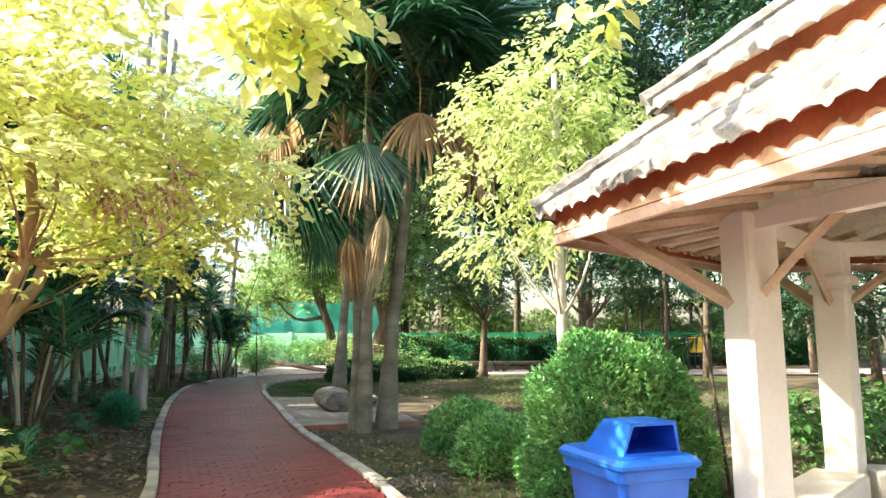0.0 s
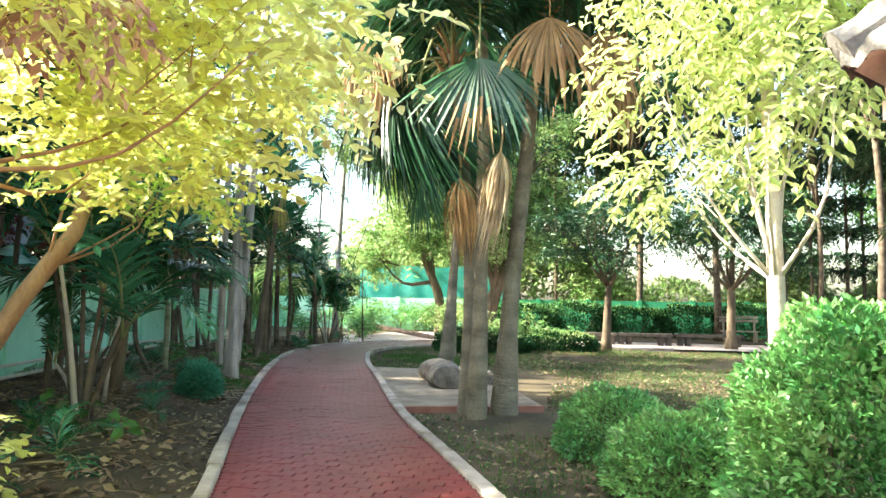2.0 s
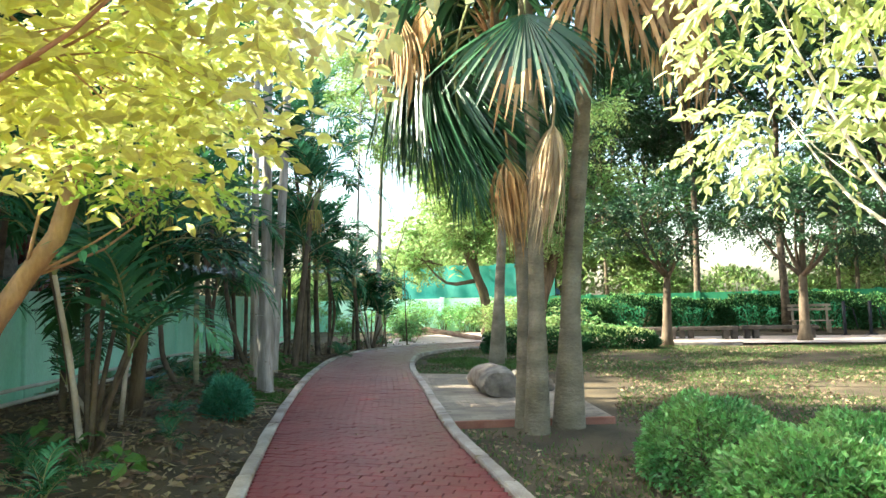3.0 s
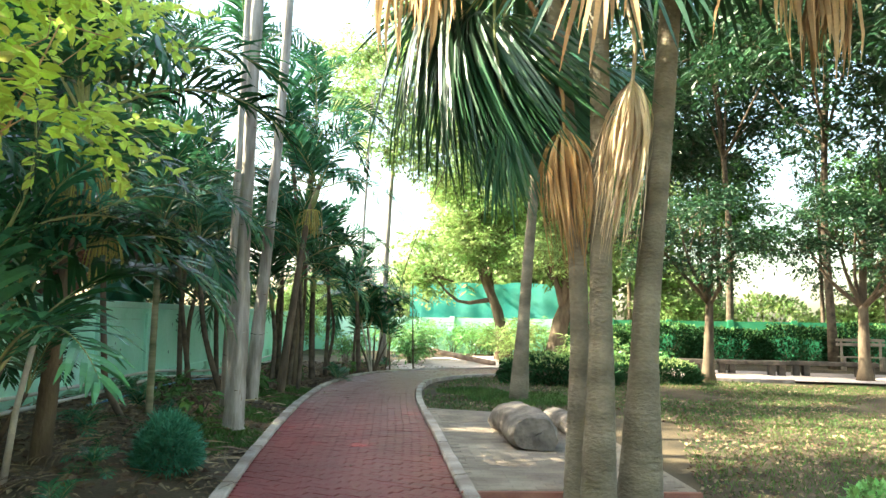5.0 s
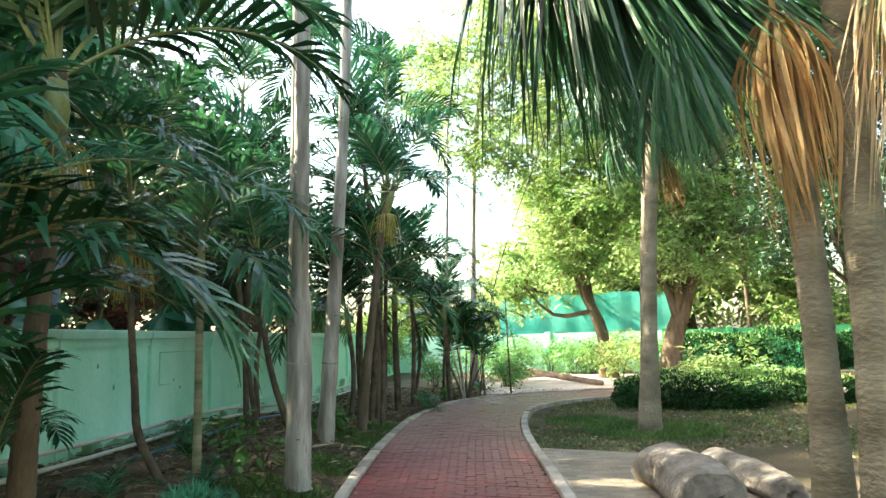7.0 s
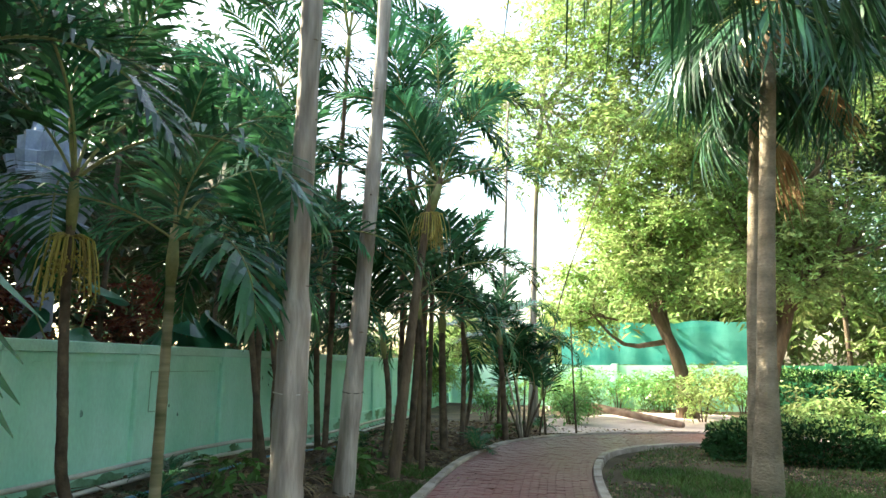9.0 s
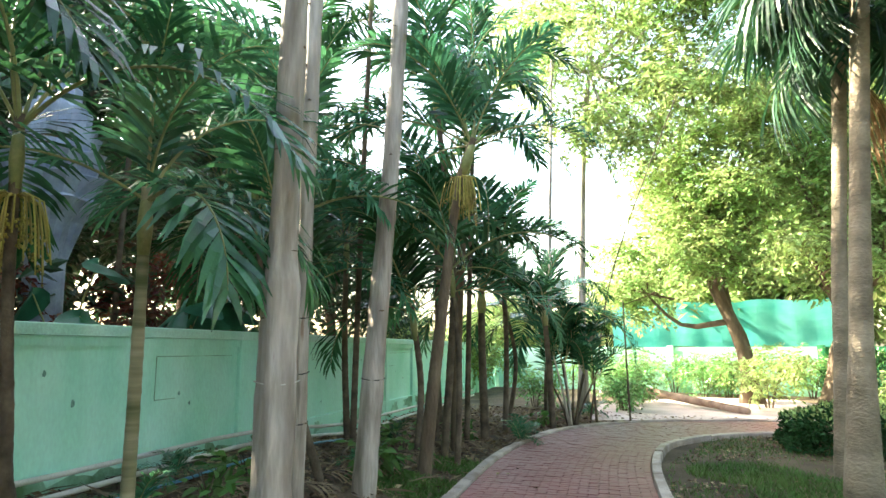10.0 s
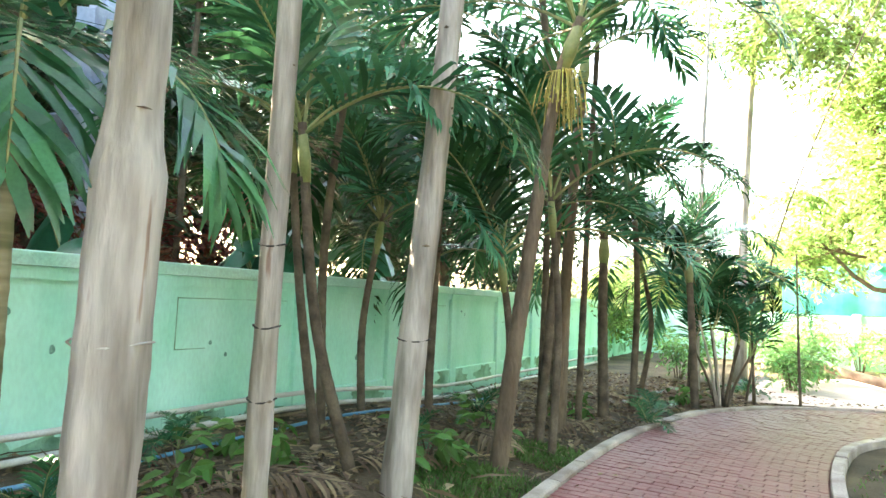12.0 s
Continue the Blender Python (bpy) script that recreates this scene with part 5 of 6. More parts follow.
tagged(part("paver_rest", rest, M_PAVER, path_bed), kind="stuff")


def inside(x, y, poly):
    """Whether a point lies in a convex outline."""
    k = [(poly[(i + 1) % len(poly)][0] - a) * (y - b) - (poly[(i + 1) % len(poly)][1] - b) * (x - a) for i, (a, b) in enumerate(poly)]
    return all(v < 0 for v in k) or all(v > 0 for v in k)


rest = Geo()
for row in range(52):
    for col in range(14):
        u, v = -0.1 + (col + 0.5 * (row % 2)) * 0.218, 0.06 + row * 0.107
        p = np.array([-2.88, 14.18, 0]) + np.array([0.953, 0.302, 0]) * u + np.array([-0.34, 0.94, 0]) * v
        corners = [p + np.array([0.953, 0.302, 0]) * a + np.array([-0.34, 0.94, 0]) * b for a in (-0.11, 0.11) for b in (-0.054, 0.054)]
        if all(inside(c[0], c[1], sl) for c in corners):
            m = pose(p[0], p[1], 0.0355 + rng.normal() * 0.0008, 0, 0, 17.6 + rng.normal() * 0.4)
            rest.add(BV @ np.array(m.to_3x3()).T + np.array(m.translation), BF)
tagged(part("paver_rest", rest, M_SLABPAVE, slab), kind="stuff")

mound("bush", "fluffy blue-green feathery bush on the shaded bank", -5.72, 13.7, 0.27, 0.27, 0.46, 6500, 0.1, M_FEATHERY, slim=0.07, power=2.0)

# ---- leaf litter, grass, ferns ----
def scatter(n, test, x0, x1, y0, y1):
    p = np.stack([rng.uniform(x0, x1, n), rng.uniform(y0, y1, n)], 1)
    k = test(p[:, 0], p[:, 1])
    p = p[k]
    return np.stack([p[:, 0], p[:, 1], height(p[:, 0], p[:, 1]) - 0.025], 1)


def left_of(x, y):
    return x < np.interp(y, LEFT[:200, 1], LEFT[:200, 0]) - 0.18


def right_of(x, y):
    return (x > np.interp(y, RIGHT[:175, 1], RIGHT[:175, 0]) + 0.18) & ~((y > 13.9) & (y < 19.4) & (x < -0.8))


def wall_side(x, y):
    return (x > -10.35 - 0.33 * (y - 17.65)) & left_of(x, y)


def patch(x, y, s=0.7):
    return np.sin(x * s * 2.1 + 1.3 * np.sin(y * s)) + np.cos(y * s * 1.7 + 1.1 * np.sin(x * s * 1.3))


def flat_leaves(p, lo, hi):
    n = len(p)
    a = rng.uniform(0, 6.28, n)
    d = np.stack([np.cos(a), np.sin(a), rng.normal(size=n) * 0.25], 1)
    L = rng.uniform(lo, hi, n)
    return leaf_quads(p + np.array([0, 0, 0.012]) * rng.random((n, 1)) * 2 + (0, 0, 0.006), d, L, L * 0.26)


g = Geo()
g.add_quads(flat_leaves(scatter(42000, wall_side, -14, 0, 4, 30), 0.05, 0.13))
st = scatter(5200, wall_side, -14, -3, 9, 28)
n = len(st)
a = rng.uniform(0, 6.28, n)
L = rng.uniform(0.15, 0.6, n)
g.add_quads(leaf_quads(st + np.array([0, 0, 0.03]) * rng.random((n, 1)) + (0, 0, 0.01), np.stack([np.cos(a), np.sin(a), rng.normal(size=n) * 0.12], 1), L, L * 0.02 + 0.004))
tagged(part("leaf_litter", g, M_LITTER), "dry brown fallen leaves covering the bank", "leaves", kind="stuff")
g = Geo()
g.add_quads(flat_leaves(scatter(34000, lambda x, y: right_of(x, y) & (patch(x, y) > -1.2), -6, 8, 7, 28), 0.04, 0.1))
tagged(part("leaf_litter", g, M_LITTER), "dry brown fallen leaves on the lawn", "leaves", kind="stuff")
g = Geo()
pp = scatter(420, lambda x, y: ~left_of(x, y) & (x < np.interp(y, RIGHT[:175, 1], RIGHT[:175, 0]) - 0.1), -9, 2, 5, 27)
pp[:, 2] = 0.03
g.add_quads(flat_leaves(pp[:150], 0.03, 0.06))
tagged(part("leaf_litter", g, M_LITTER), "a few small dry leaves on the pavers", "leaves", kind="stuff")


def blades(p, lo, hi, w):
    n = len(p)
    a = rng.uniform(0, 6.28, n)
    d = np.stack([np.cos(a) * 0.55, np.sin(a) * 0.55, np.ones(n)], 1)
    L = rng.uniform(lo, hi, n)
    return leaf_quads(p, d, L, np.full(n, w))


g = Geo()
g.add_quads(blades(scatter(130000, lambda x, y: right_of(x, y) & (patch(x, y) + rng.normal(size=len(x)) * 0.7 > -0.75), -6, 9, 7, 28), 0.035, 0.085, 0.0055))
tagged(part("grass", g, M_GRASS), "thin patchy short lawn grass", "grass", kind="stuff")
g = Geo()
def near(spots):
    return lambda x, y: np.any([((x - a) ** 2 + (y - b) ** 2) < r * r for a, b, r in spots], 0) & left_of(x, y)
g.add_quads(blades(scatter(60000, near([(-6.5, 15.6, 0.7), (-7.6, 19.4, 0.7), (-7.1, 17.3, 0.5), (-6.3, 14.7, 0.45), (-8.2, 20.9, 0.5)]), -9, -5, 13, 22), 0.05, 0.12, 0.006))
g.add_quads(blades(scatter(14000, lambda x, y: ((x + 3.6) ** 2 + (y - 21.7) ** 2 < 1.2) | ((x + 4.9) ** 2 + (y - 22.6) ** 2 < 0.6), -6, -2, 20, 24), 0.06, 0.14, 0.006))
tagged(part("grass", g, M_GRASS), "bright tufts of grass beside the kerb", "grass", kind="stuff")


def fern(label, x, y, n, size, kinds=(2, 0)):
    b = on_ground(x, y, -0.02)
    root = thing("fern", b, label, "fern")
    for k in range(n):
        set_part("frond", FEATHER[kinds[k % len(kinds)]], root, scaled(pose(0, 0, 0.02, rng.normal() * 12, rng.uniform(-15, 45), k * 137.5), size * rng.uniform(0.7, 1.2)))
    return root


for x, y, n, s in [(-6.95, 15.1, 9, 0.26), (-6.1, 13.2, 9, 0.24), (-7.6, 14.6, 10, 0.3), (-8.3, 16.3, 8, 0.3), (-5.2, 11.9, 8, 0.2), (-9.6, 17.6, 8, 0.3), (-8.9, 19.6, 7, 0.25), (-9.9, 21.6, 8, 0.3), (-8.6, 23.6, 7, 0.28), (-9.3, 28.6, 8, 0.35), (-4.6, 9.8, 9, 0.3), (-4.3, 8.6, 8, 0.3), (-5.4, 10.4, 8, 0.3), (-9.2, 24.8, 7, 0.3)]:
    fern("low dark green fern growing on the leafy bank", x, y, n, s)


def sprig(label, x, y, n, size, leaf, h=0.5):
    """A low leafy plant of broad leaves."""
    b = on_ground(x, y, -0.02)
    root = thing("shrub", b, label, "plant")
    g = Geo()
    g.add_quads(spray([(0, 0, h * 0.7, h * 0.8, h * 0.8, h * 0.5)], n, size, per=6, fine=True, hang=0.3, aspect=0.6))
    part("foliage", g, leaf, root)
    g = Geo()
    for k in range(6):
        a = k * 1.05
        g.add_grid(tube([(0, 0, 0), (0.2 * h * math.cos(a), 0.2 * h * math.sin(a), h * 0.5), (0.6 * h * math.cos(a), 0.6 * h * math.sin(a), h)], [0.01, 0.007, 0.003], 5), True)
    part("stem", g, M_TRUNKDARK, root)
    return root


sprig("yellow-green leafy sapling at the foot of the overhanging tree", -4.35, 8.5, 150, 0.11, M_YELLOW, 0.5)
sprig("yellow-green leafy shrub beside the kerb", -4.2, 7.5, 140, 0.11, M_YELLOW, 0.5)
for x, y in [(-8.6, 17.2), (-9.0, 18.0), (-7.3, 16.4), (-8.3, 19.2), (-9.2, 21.0), (-5.0, 10.6), (-9.7, 23.4), (-9.3, 26.4)]:
    sprig("small broad-leaved seedling on the bank", x, y, 60, 0.15, M_GREEN, 0.32)
sprig("leafy shrub in the shade beside the pavilion", 4.6, 11.4, 700, 0.12, M_GREEN, 0.8)
sprig("leafy shrub in the shade beside the pavilion", 5.8, 12.4, 700, 0.12, M_GREEN, 0.8)


def dry_frond(x, y, yaw, s):
    b = on_ground(x, y, 0.03)
    root = thing("fallen_frond", b, "dry brown fallen palm frond lying on the litter", "frond", "fallen fronds")
    set_part("blade", FEATHER_DRY, root, scaled(pose(0, 0, 0, 8, 0, yaw), s))


FEATHER_DRY = feather_mesh("fallen_frond", 1.5, 8, 14, 20, 0.4, 0.018, [M_LITTER, M_TRUNKDARK], vee=-8)
for x, y, a, s in [(-5.9, 12.6, 200, 0.6), (-6.4, 13.9, 250, 0.6), (-7.9, 16.6, 120, 0.7), (-8.9, 17.4, 30, 0.8), (-8.3, 18.1, 290, 0.6), (-7.9, 18.0, 160, 0.7), (-9.3, 20.6, 340, 0.8), (-8.2, 17.6, 200, 0.8), (-8.7, 18.5, 60, 0.7), (-9.4, 19.9, 120, 0.9), (-9.8, 22.0, 15, 0.8), (-8.6, 22.9, 80, 0.7), (-10.2, 24.0, 140, 0.9), (-7.9, 17.0, 320, 0.6)]:
    dry_frond(x, y, a, s)

def elephant_ear(label, x, y, n, h, size):
    """A clump of large heart-shaped leaves on stalks."""
    root = thing("elephant_ear", on_ground(x, y, -0.03), label, "plant", "broad-leaved plants behind the wall")
    th = np.linspace(0, 2 * np.pi, 17)
    for k in range(n):
        a = k * 2.4 + rng.normal() * 0.3
        e = np.array([0.55 * math.cos(a) * rng.uniform(0.4, 1), 0.55 * math.sin(a) * rng.uniform(0.4, 1), h * rng.uniform(0.55, 1.05)])
        g = Geo()
        g.add_grid(tube(bend([(0, 0, 0), e * (0.4, 0.4, 0.7), e], 7), np.linspace(0.02, 0.009, 7), 6), True)
        part("stalk", g, M_SHAFT, root)
        s_ = size * rng.uniform(0.7, 1.15)
        r = s_ * (1 - 0.62 * np.abs(np.sin(th / 2)) ** 6 + 0.12 * np.cos(th))
        rim = np.stack([r * np.cos(th) * 1.15 + 0.15 * s_, r * np.sin(th) * 0.8, -0.35 * s_ * (np.sin(th) ** 2) - 0.2 * s_ * np.cos(th)], 1)
        mid = rim * 0.5 + np.array([0, 0, 0.02])
        g = Geo()
        g.add_grid(np.stack([rim * 0.02, mid, rim]), False)
        m = Matrix.Translation(e) @ pose(0, 0, 0, rng.normal() * 12, 38 + rng.normal() * 16, math.degrees(a))
        set_part("leaf", g.mesh("leaf", [M_BROAD], True), root, m)
    return root


for x, y, n, h, z in [(-11.9, 19.6, 9, 2.4, 0.42), (-11.3, 17.2, 8, 2.3, 0.36), (-12.6, 21.6, 9, 2.5, 0.4), (-10.9, 15.6, 8, 2.3, 0.36)]:
    elephant_ear("tall plant with broad teal-green heart-shaped leaves", x, y, n, h, z)

# ---- pipes along the wall ----
def wall_pipe(label, off, z, r, s0, s1, m):
    t = np.linspace(s0, s1, 24)
    pts = np.array([POST1 + WALL_DIR * q + WALL_N * (off + 0.03 * math.sin(q * 0.7 + off * 9)) for q in t])
    pts[:, 2] = height(pts[:, 0], pts[:, 1]) + z + 0.01 * np.sin(t)
    g = Geo()
    g.add_grid(tube(pts, r, 8), True)
    tagged(part("water_pipe", g, m, smooth=True), label, "pipe")


wall_pipe("weathered white plastic pipe along the foot of the wall", 0.16, 0.16, 0.028, -9, 17, M_PVC)
wall_pipe("weathered white plastic pipe lying beside the wall", 0.42, 0.05, 0.028, -8, 16, M_PVC)
wall_pipe("blue plastic water pipe lying in the litter", 0.85, 0.02, 0.018, -2, 6, M_PVCBLUE)

# ---- boulders, log rail, benches ----
def boulder(label, a, b, w, h, squash=0.0):
    """A log-shaped stone with broken flat ends and a worn, lumpy skin."""
    a, b = np.array(a, float), np.array(b, float)
    at = (a + b) / 2
    n, seg = 18, 22
    s = np.linspace(0, 1, n)
    line = bend([a - at, (0.02, 0.01, 0.015), b - at], n) + np.array([0, 0, h * 0.46])
    d = unit(b - a)
    side = np.array([-d[1], d[0], 0.0])
    th = np.linspace(0, 2 * np.pi, seg, endpoint=False)
    shape = (np.abs(np.cos(th)) ** 3.4 + np.abs(np.sin(th)) ** 3.4) ** (-1 / 3.4) * (0.93 + 0.07 * np.cos(2 * th + 0.6) + 0.06 * np.cos(3 * th + 1.0))
    rows = []
    for k in range(n):
        end = 0.9 if k in (0, n - 1) else 1.0
        lump = shape * end * (1 + 0.05 * np.sin(s[k] * 9 + th * 2) + 0.028 * rng.normal(size=seg))
        p = line[k] + side * (np.cos(th) * lump * w)[:, None] + np.outer(np.sin(th) * lump * h * 0.52, (0, 0, 1))
        slant = (np.cos(th) * 0.25 + np.sin(th) * 0.2) * w * (1 - 2 * s[k]) ** 3
        rows.append(p + d * slant[:, None])
    rows = np.array(rows)
    caps = []
    for r, sg in ((rows[0], -1), (rows[-1], 1)):
        c = r.mean(0)
        caps.append([c + (r - c) * f + d * sg * 0.02 * (1 - f) + rng.normal(size=(seg, 3)) * 0.008 for f in (0.02, 0.45, 0.8)])
    g = Geo()
    for sheet in (rows, np.concatenate([np.array(caps[0]), rows[:1]]), np.concatenate([rows[-1:], np.array(caps[1])[::-1]])):
        sheet[..., 2] = np.maximum(sheet[..., 2], -0.012)
        g.add_grid(sheet, True)
    ob = tagged(part("boulder", g, M_ROCK, smooth=True), label, "rock")
    ob.location = at
    return ob


boulder("grey weathered log-shaped boulder on the concrete slab", (-2.52, 16.15, 0.05), (-3.15, 17.65, 0.05), 0.27, 0.42)
boulder("long low grey boulder lying on the concrete slab", (-1.95, 16.9, 0.05), (-2.65, 18.5, 0.05), 0.17, 0.24)
boulder("tall dark brown rockery stone behind the mint wall", (-13.0, 14.6, 0.2), (-12.3, 16.0, 0.2), 0.8, 3.3)
mound("stone_pile", "small heap of grey gravel beside the kerb", -0.45, 9.9, 0.3, 0.25, 0.08, 500, 0.04, M_ROCK, "gravel")

log = thing("log_rail", (-9.5, 33.5, 0), "weathered fallen log resting on a short post past the bend", "log")
g = Geo()
g.add_grid(tube(np.array([(-0.3, 0.3, 0.42), (1.2, -0.9, 0.27), (3.4, -2.6, 0.08)]), [0.1, 0.11, 0.09], 10, 0.04), True)
part("log", g, M_LOG, log, smooth=True)
g = Geo()
box(g, (-0.12, 0.02, -0.02), (0.1, 0.22, 0.34), None, 0.02)
part("post", g, M_LOG, log)


def low_bench(label, x0, x1, y, slope=0.0):
    root = thing("bench", ((x0 + x1) / 2, y, 0.03), label, "bench", "low benches along the road")
    h = (x1 - x0) / 2
    g = Geo()
    box(g, (-h, -0.2, 0.32), (h, 0.2, 0.44), pose(0, 0, 0, 0, 0, slope), 0.025)
    part("seat", g, M_BENCH, root)
    for k in (-1, 1):
        for q in (-1, 1):
            g = Geo()
            box(g, (k * h * 0.72 + q * 0.14 - 0.09, -0.16, 0.0), (k * h * 0.72 + q * 0.14 + 0.09, 0.16, 0.32), pose(0, 0, 0, 0, 0, slope), 0.02)
            part("leg", g, M_BENCH, root)
    return root


low_bench("low dark timber bench on stout legs by the road", -1.0, 1.0, 30.2, 2)
low_bench("low dark timber bench on stout legs by the road", 1.05, 3.0, 30.4, 2)
low_bench("low dark timber bench on stout legs by the road", 3.1, 5.5, 30.7, 2)

for x, y in [(6.7, 32.1), (7.75, 32.9), (10.2, 33.4)]:
    root = thing("exercise_post", (x, y, 0.0), "black steel exercise post with angled handle on the road edge", "exercise equipment", "exercise posts")
    g = Geo()
    g.add_grid(tube([(0, 0, 0), (0, 0, 0.6), (0, 0, 1.22)], 0.055, 10), True)
    part("post", g, M_BLACKMETAL, root, smooth=True)
    g = Geo()
    g.add_grid(tube([(0.05, 0, 1.05), (0.28, 0, 0.95), (0.4, 0, 0.3)], 0.022, 8), True)
    part("handle", g, M_BLACKMETAL, root, smooth=True)
    g = Geo()
    box(g, (-0.16, -0.16, 0.0), (0.16, 0.16, 0.05), None, 0.01)
    part("base_plate", g, M_BLACKMETAL, root)
root = thing("bench", (6.2, 34.4, 0.0), "grey slatted park bench near the hedge", "bench")
for z, y in ((0.85, 0.2), (1.0, 0.24), (0.45, -0.1), (0.45, 0.05)):
    g = Geo()
    box(g, (-0.75, y - 0.06, z), (0.75, y + 0.04, z + 0.1 if z > 0.6 else z + 0.04), None, 0.01)
    part("slat", g, M_SLAB, root)
for k in (-0.6, 0.6):
    g = Geo()
    box(g, (k - 0.05, -0.15, 0), (k + 0.05, 0.14, 1.1 if k > 9 else 0.45), None, 0.01)
    box(g, (k - 0.04, 0.145, 0), (k + 0.04, 0.2, 1.05), None, 0.01)
    part("leg", g, M_SLAB, root)

play = thing("climbing_frame", (9.6, 31.6, 0.03), "small play frame with black posts and a yellow panel", "play equipment")
M_YPANEL = mat("yellow_panel", (0.6, 0.36, 0.05), (0.75, 0.5, 0.1), 3, 0.6, 0.1, 40)
for x in (-0.35, 0.35):
    for y in (-0.3, 0.3):
        g = Geo()
        g.add_grid(tube([(x, y, 0), (x, y, 0.7), (x, y, 1.5)], 0.045, 8), True)
        part("post", g, M_BLACKMETAL, play, smooth=True)
g = Geo()
box(g, (-0.3, -0.28, 0.75), (0.3, -0.24, 1.4), None, 0.01)
part("panel", g, M_YPANEL, play, "yellow panel")
g = Geo()
box(g, (-0.3, -0.25, 0.55), (0.3, 0.25, 0.6), None, 0.01)
part("deck", g, M_BLACKMETAL, play)

# ---- stakes, vine, far net and tent, statue ----
def stake(label, pts, r):
    g = Geo()
    at = np.array(pts[0])
    g.add_grid(tube(bend(np.array(pts) - at, 12), np.linspace(r, r * 0.6, 12), 6, 0.06), True)
    ob = tagged(part("stake", g, M_TRUNKDARK, smooth=True), label, "stake", "")
    ob.location = at


stake("thin dark bare sapling stem by the bend", [(-8.72, 27.6, -0.03), (-8.74, 27.56, 0.9), (-8.78, 27.55, 2.2)], 0.03)
stake("thin dark bare sapling stem by the bend", [(-8.1, 28.05, -0.03), (-8.12, 28.0, 1.2), (-8.14, 27.98, 2.7)], 0.028)
stake("long thin vine arching from the palm clump", [(-8.8, 27.4, -0.03), (-8.6, 27.6, 1.6), (-8.3, 27.7, 3.2), (-7.6, 27.9, 5.2), (-6.7, 28.1, 7.4)], 0.022)
g = Geo()
g.add_grid(tube([(0, 0, 0), (0.03, 0.04, 0.6), (0.12, 0.1, 1.25)], [0.03, 0.026, 0.02], 7, 0.05), True)
ob = tagged(part("stake", g, M_TRUNKPALE, smooth=True), "bare pale stick leaning in the bank", "stake")
ob.location = on_ground(-6.3, 12.45, -0.03)

net = thing("net_fence", (-10.4, 40.6, 0), "teal shade-net screen on posts behind the far wall", "fence")
g = Geo()
u, v = np.meshgrid(np.linspace(-2.2, 6.2, 40), np.linspace(1.65, 3.4, 8))
g.add_grid(np.stack([u, 0.015 * np.sin(u * 5) + 0.02 * np.cos(v * 4 + u), v + 0.05 * np.sin(u * 2.2)], -1))
part("netting", g, M_NET, net)
for x in (-2.2, -0.1, 2.0, 4.1, 6.2):
    g = Geo()
    g.add_grid(tube([(x, 0.1, -0.02), (x, 0.1, 1.8), (x, 0.1, 3.5)], 0.035, 8), True)
    part("post", g, M_BLACKMETAL, net)
tent = thing("tent", (-5.4, 44.2, 0), "blue canopy tent beyond the far wall", "tent")
g = Geo()
c = [(-1, -1, 2.0), (1, -1, 2.0), (1, 1, 2.0), (-1, 1, 2.0), (0, 0, 2.85)]
g.add(c, [(0, 1, 4), (1, 2, 4), (2, 3, 4), (3, 0, 4)])
g.add([(x, y, z - dz) for x, y, z in c[:4] for dz in (0, 0.25)], [(0, 2, 3, 1), (2, 4, 5, 3), (4, 6, 7, 5), (6, 0, 1, 7)])
part("canopy", g, M_BLUE, tent)
for x in (-0.96, 0.96):
    for y in (-0.96, 0.96):
        g = Geo()
        g.add_grid(tube([(x, y, 0), (x, y, 1), (x, y, 2)], 0.025, 6), True)
        part("pole", g, M_BUILD, tent)

g = Geo()
th = np.linspace(0, 2 * np.pi, 28, endpoint=False)
rows = []
for z, r in [(0, 0.3), (2.6, 0.26), (3.2, 0.4), (3.5, 0.62), (3.56, 0.5), (3.85, 0.68), (3.9, 0.52), (4.2, 0.66), (4.25, 0.48), (4.55, 0.56), (4.6, 0.4), (4.9, 0.42), (4.95, 0.28), (5.25, 0.26), (5.4, 0.04)]:
    k = 1 + 0.14 * np.cos(th * 7 + z * 2) * (z > 3)
    rows.append(np.stack([r * k * np.cos(th), r * k * np.sin(th), np.full(28, z)], 1))
g.add_grid(np.array(rows), True)
ob = tagged(part("statue", g, M_STATUE), "grey-blue scalloped statue standing behind the wall", "statue")
ob.location = (-13.3, 17.9, 0.2)

# ---- blue bin ----
def rring(w, d, z, cx=0.0, cy=0.0, r=0.05):
    """Rounded rectangle of 16 points."""
    out = []
    for sx, sy, a0 in ((1, 1, 0), (-1, 1, 90), (-1, -1, 180), (1, -1, 270)):
        for q in (0, 30, 60, 90):
            a = radians(a0 + q)
            out.append((cx + sx * (w / 2 - r) + r * math.cos(a), cy + sy * (d / 2 - r) + r * math.sin(a), z))
    return np.array(out)


def loft(rings, closed=True):
    g = Geo()
    rows = np.array(rings)
    g.add_grid(rows, True)
    if closed:
        n = rows.shape[1]
        g.add(np.concatenate([rows[0], rows[-1]]), [tuple(range(n - 1, -1, -1)), tuple(range(n, 2 * n))])
    return g


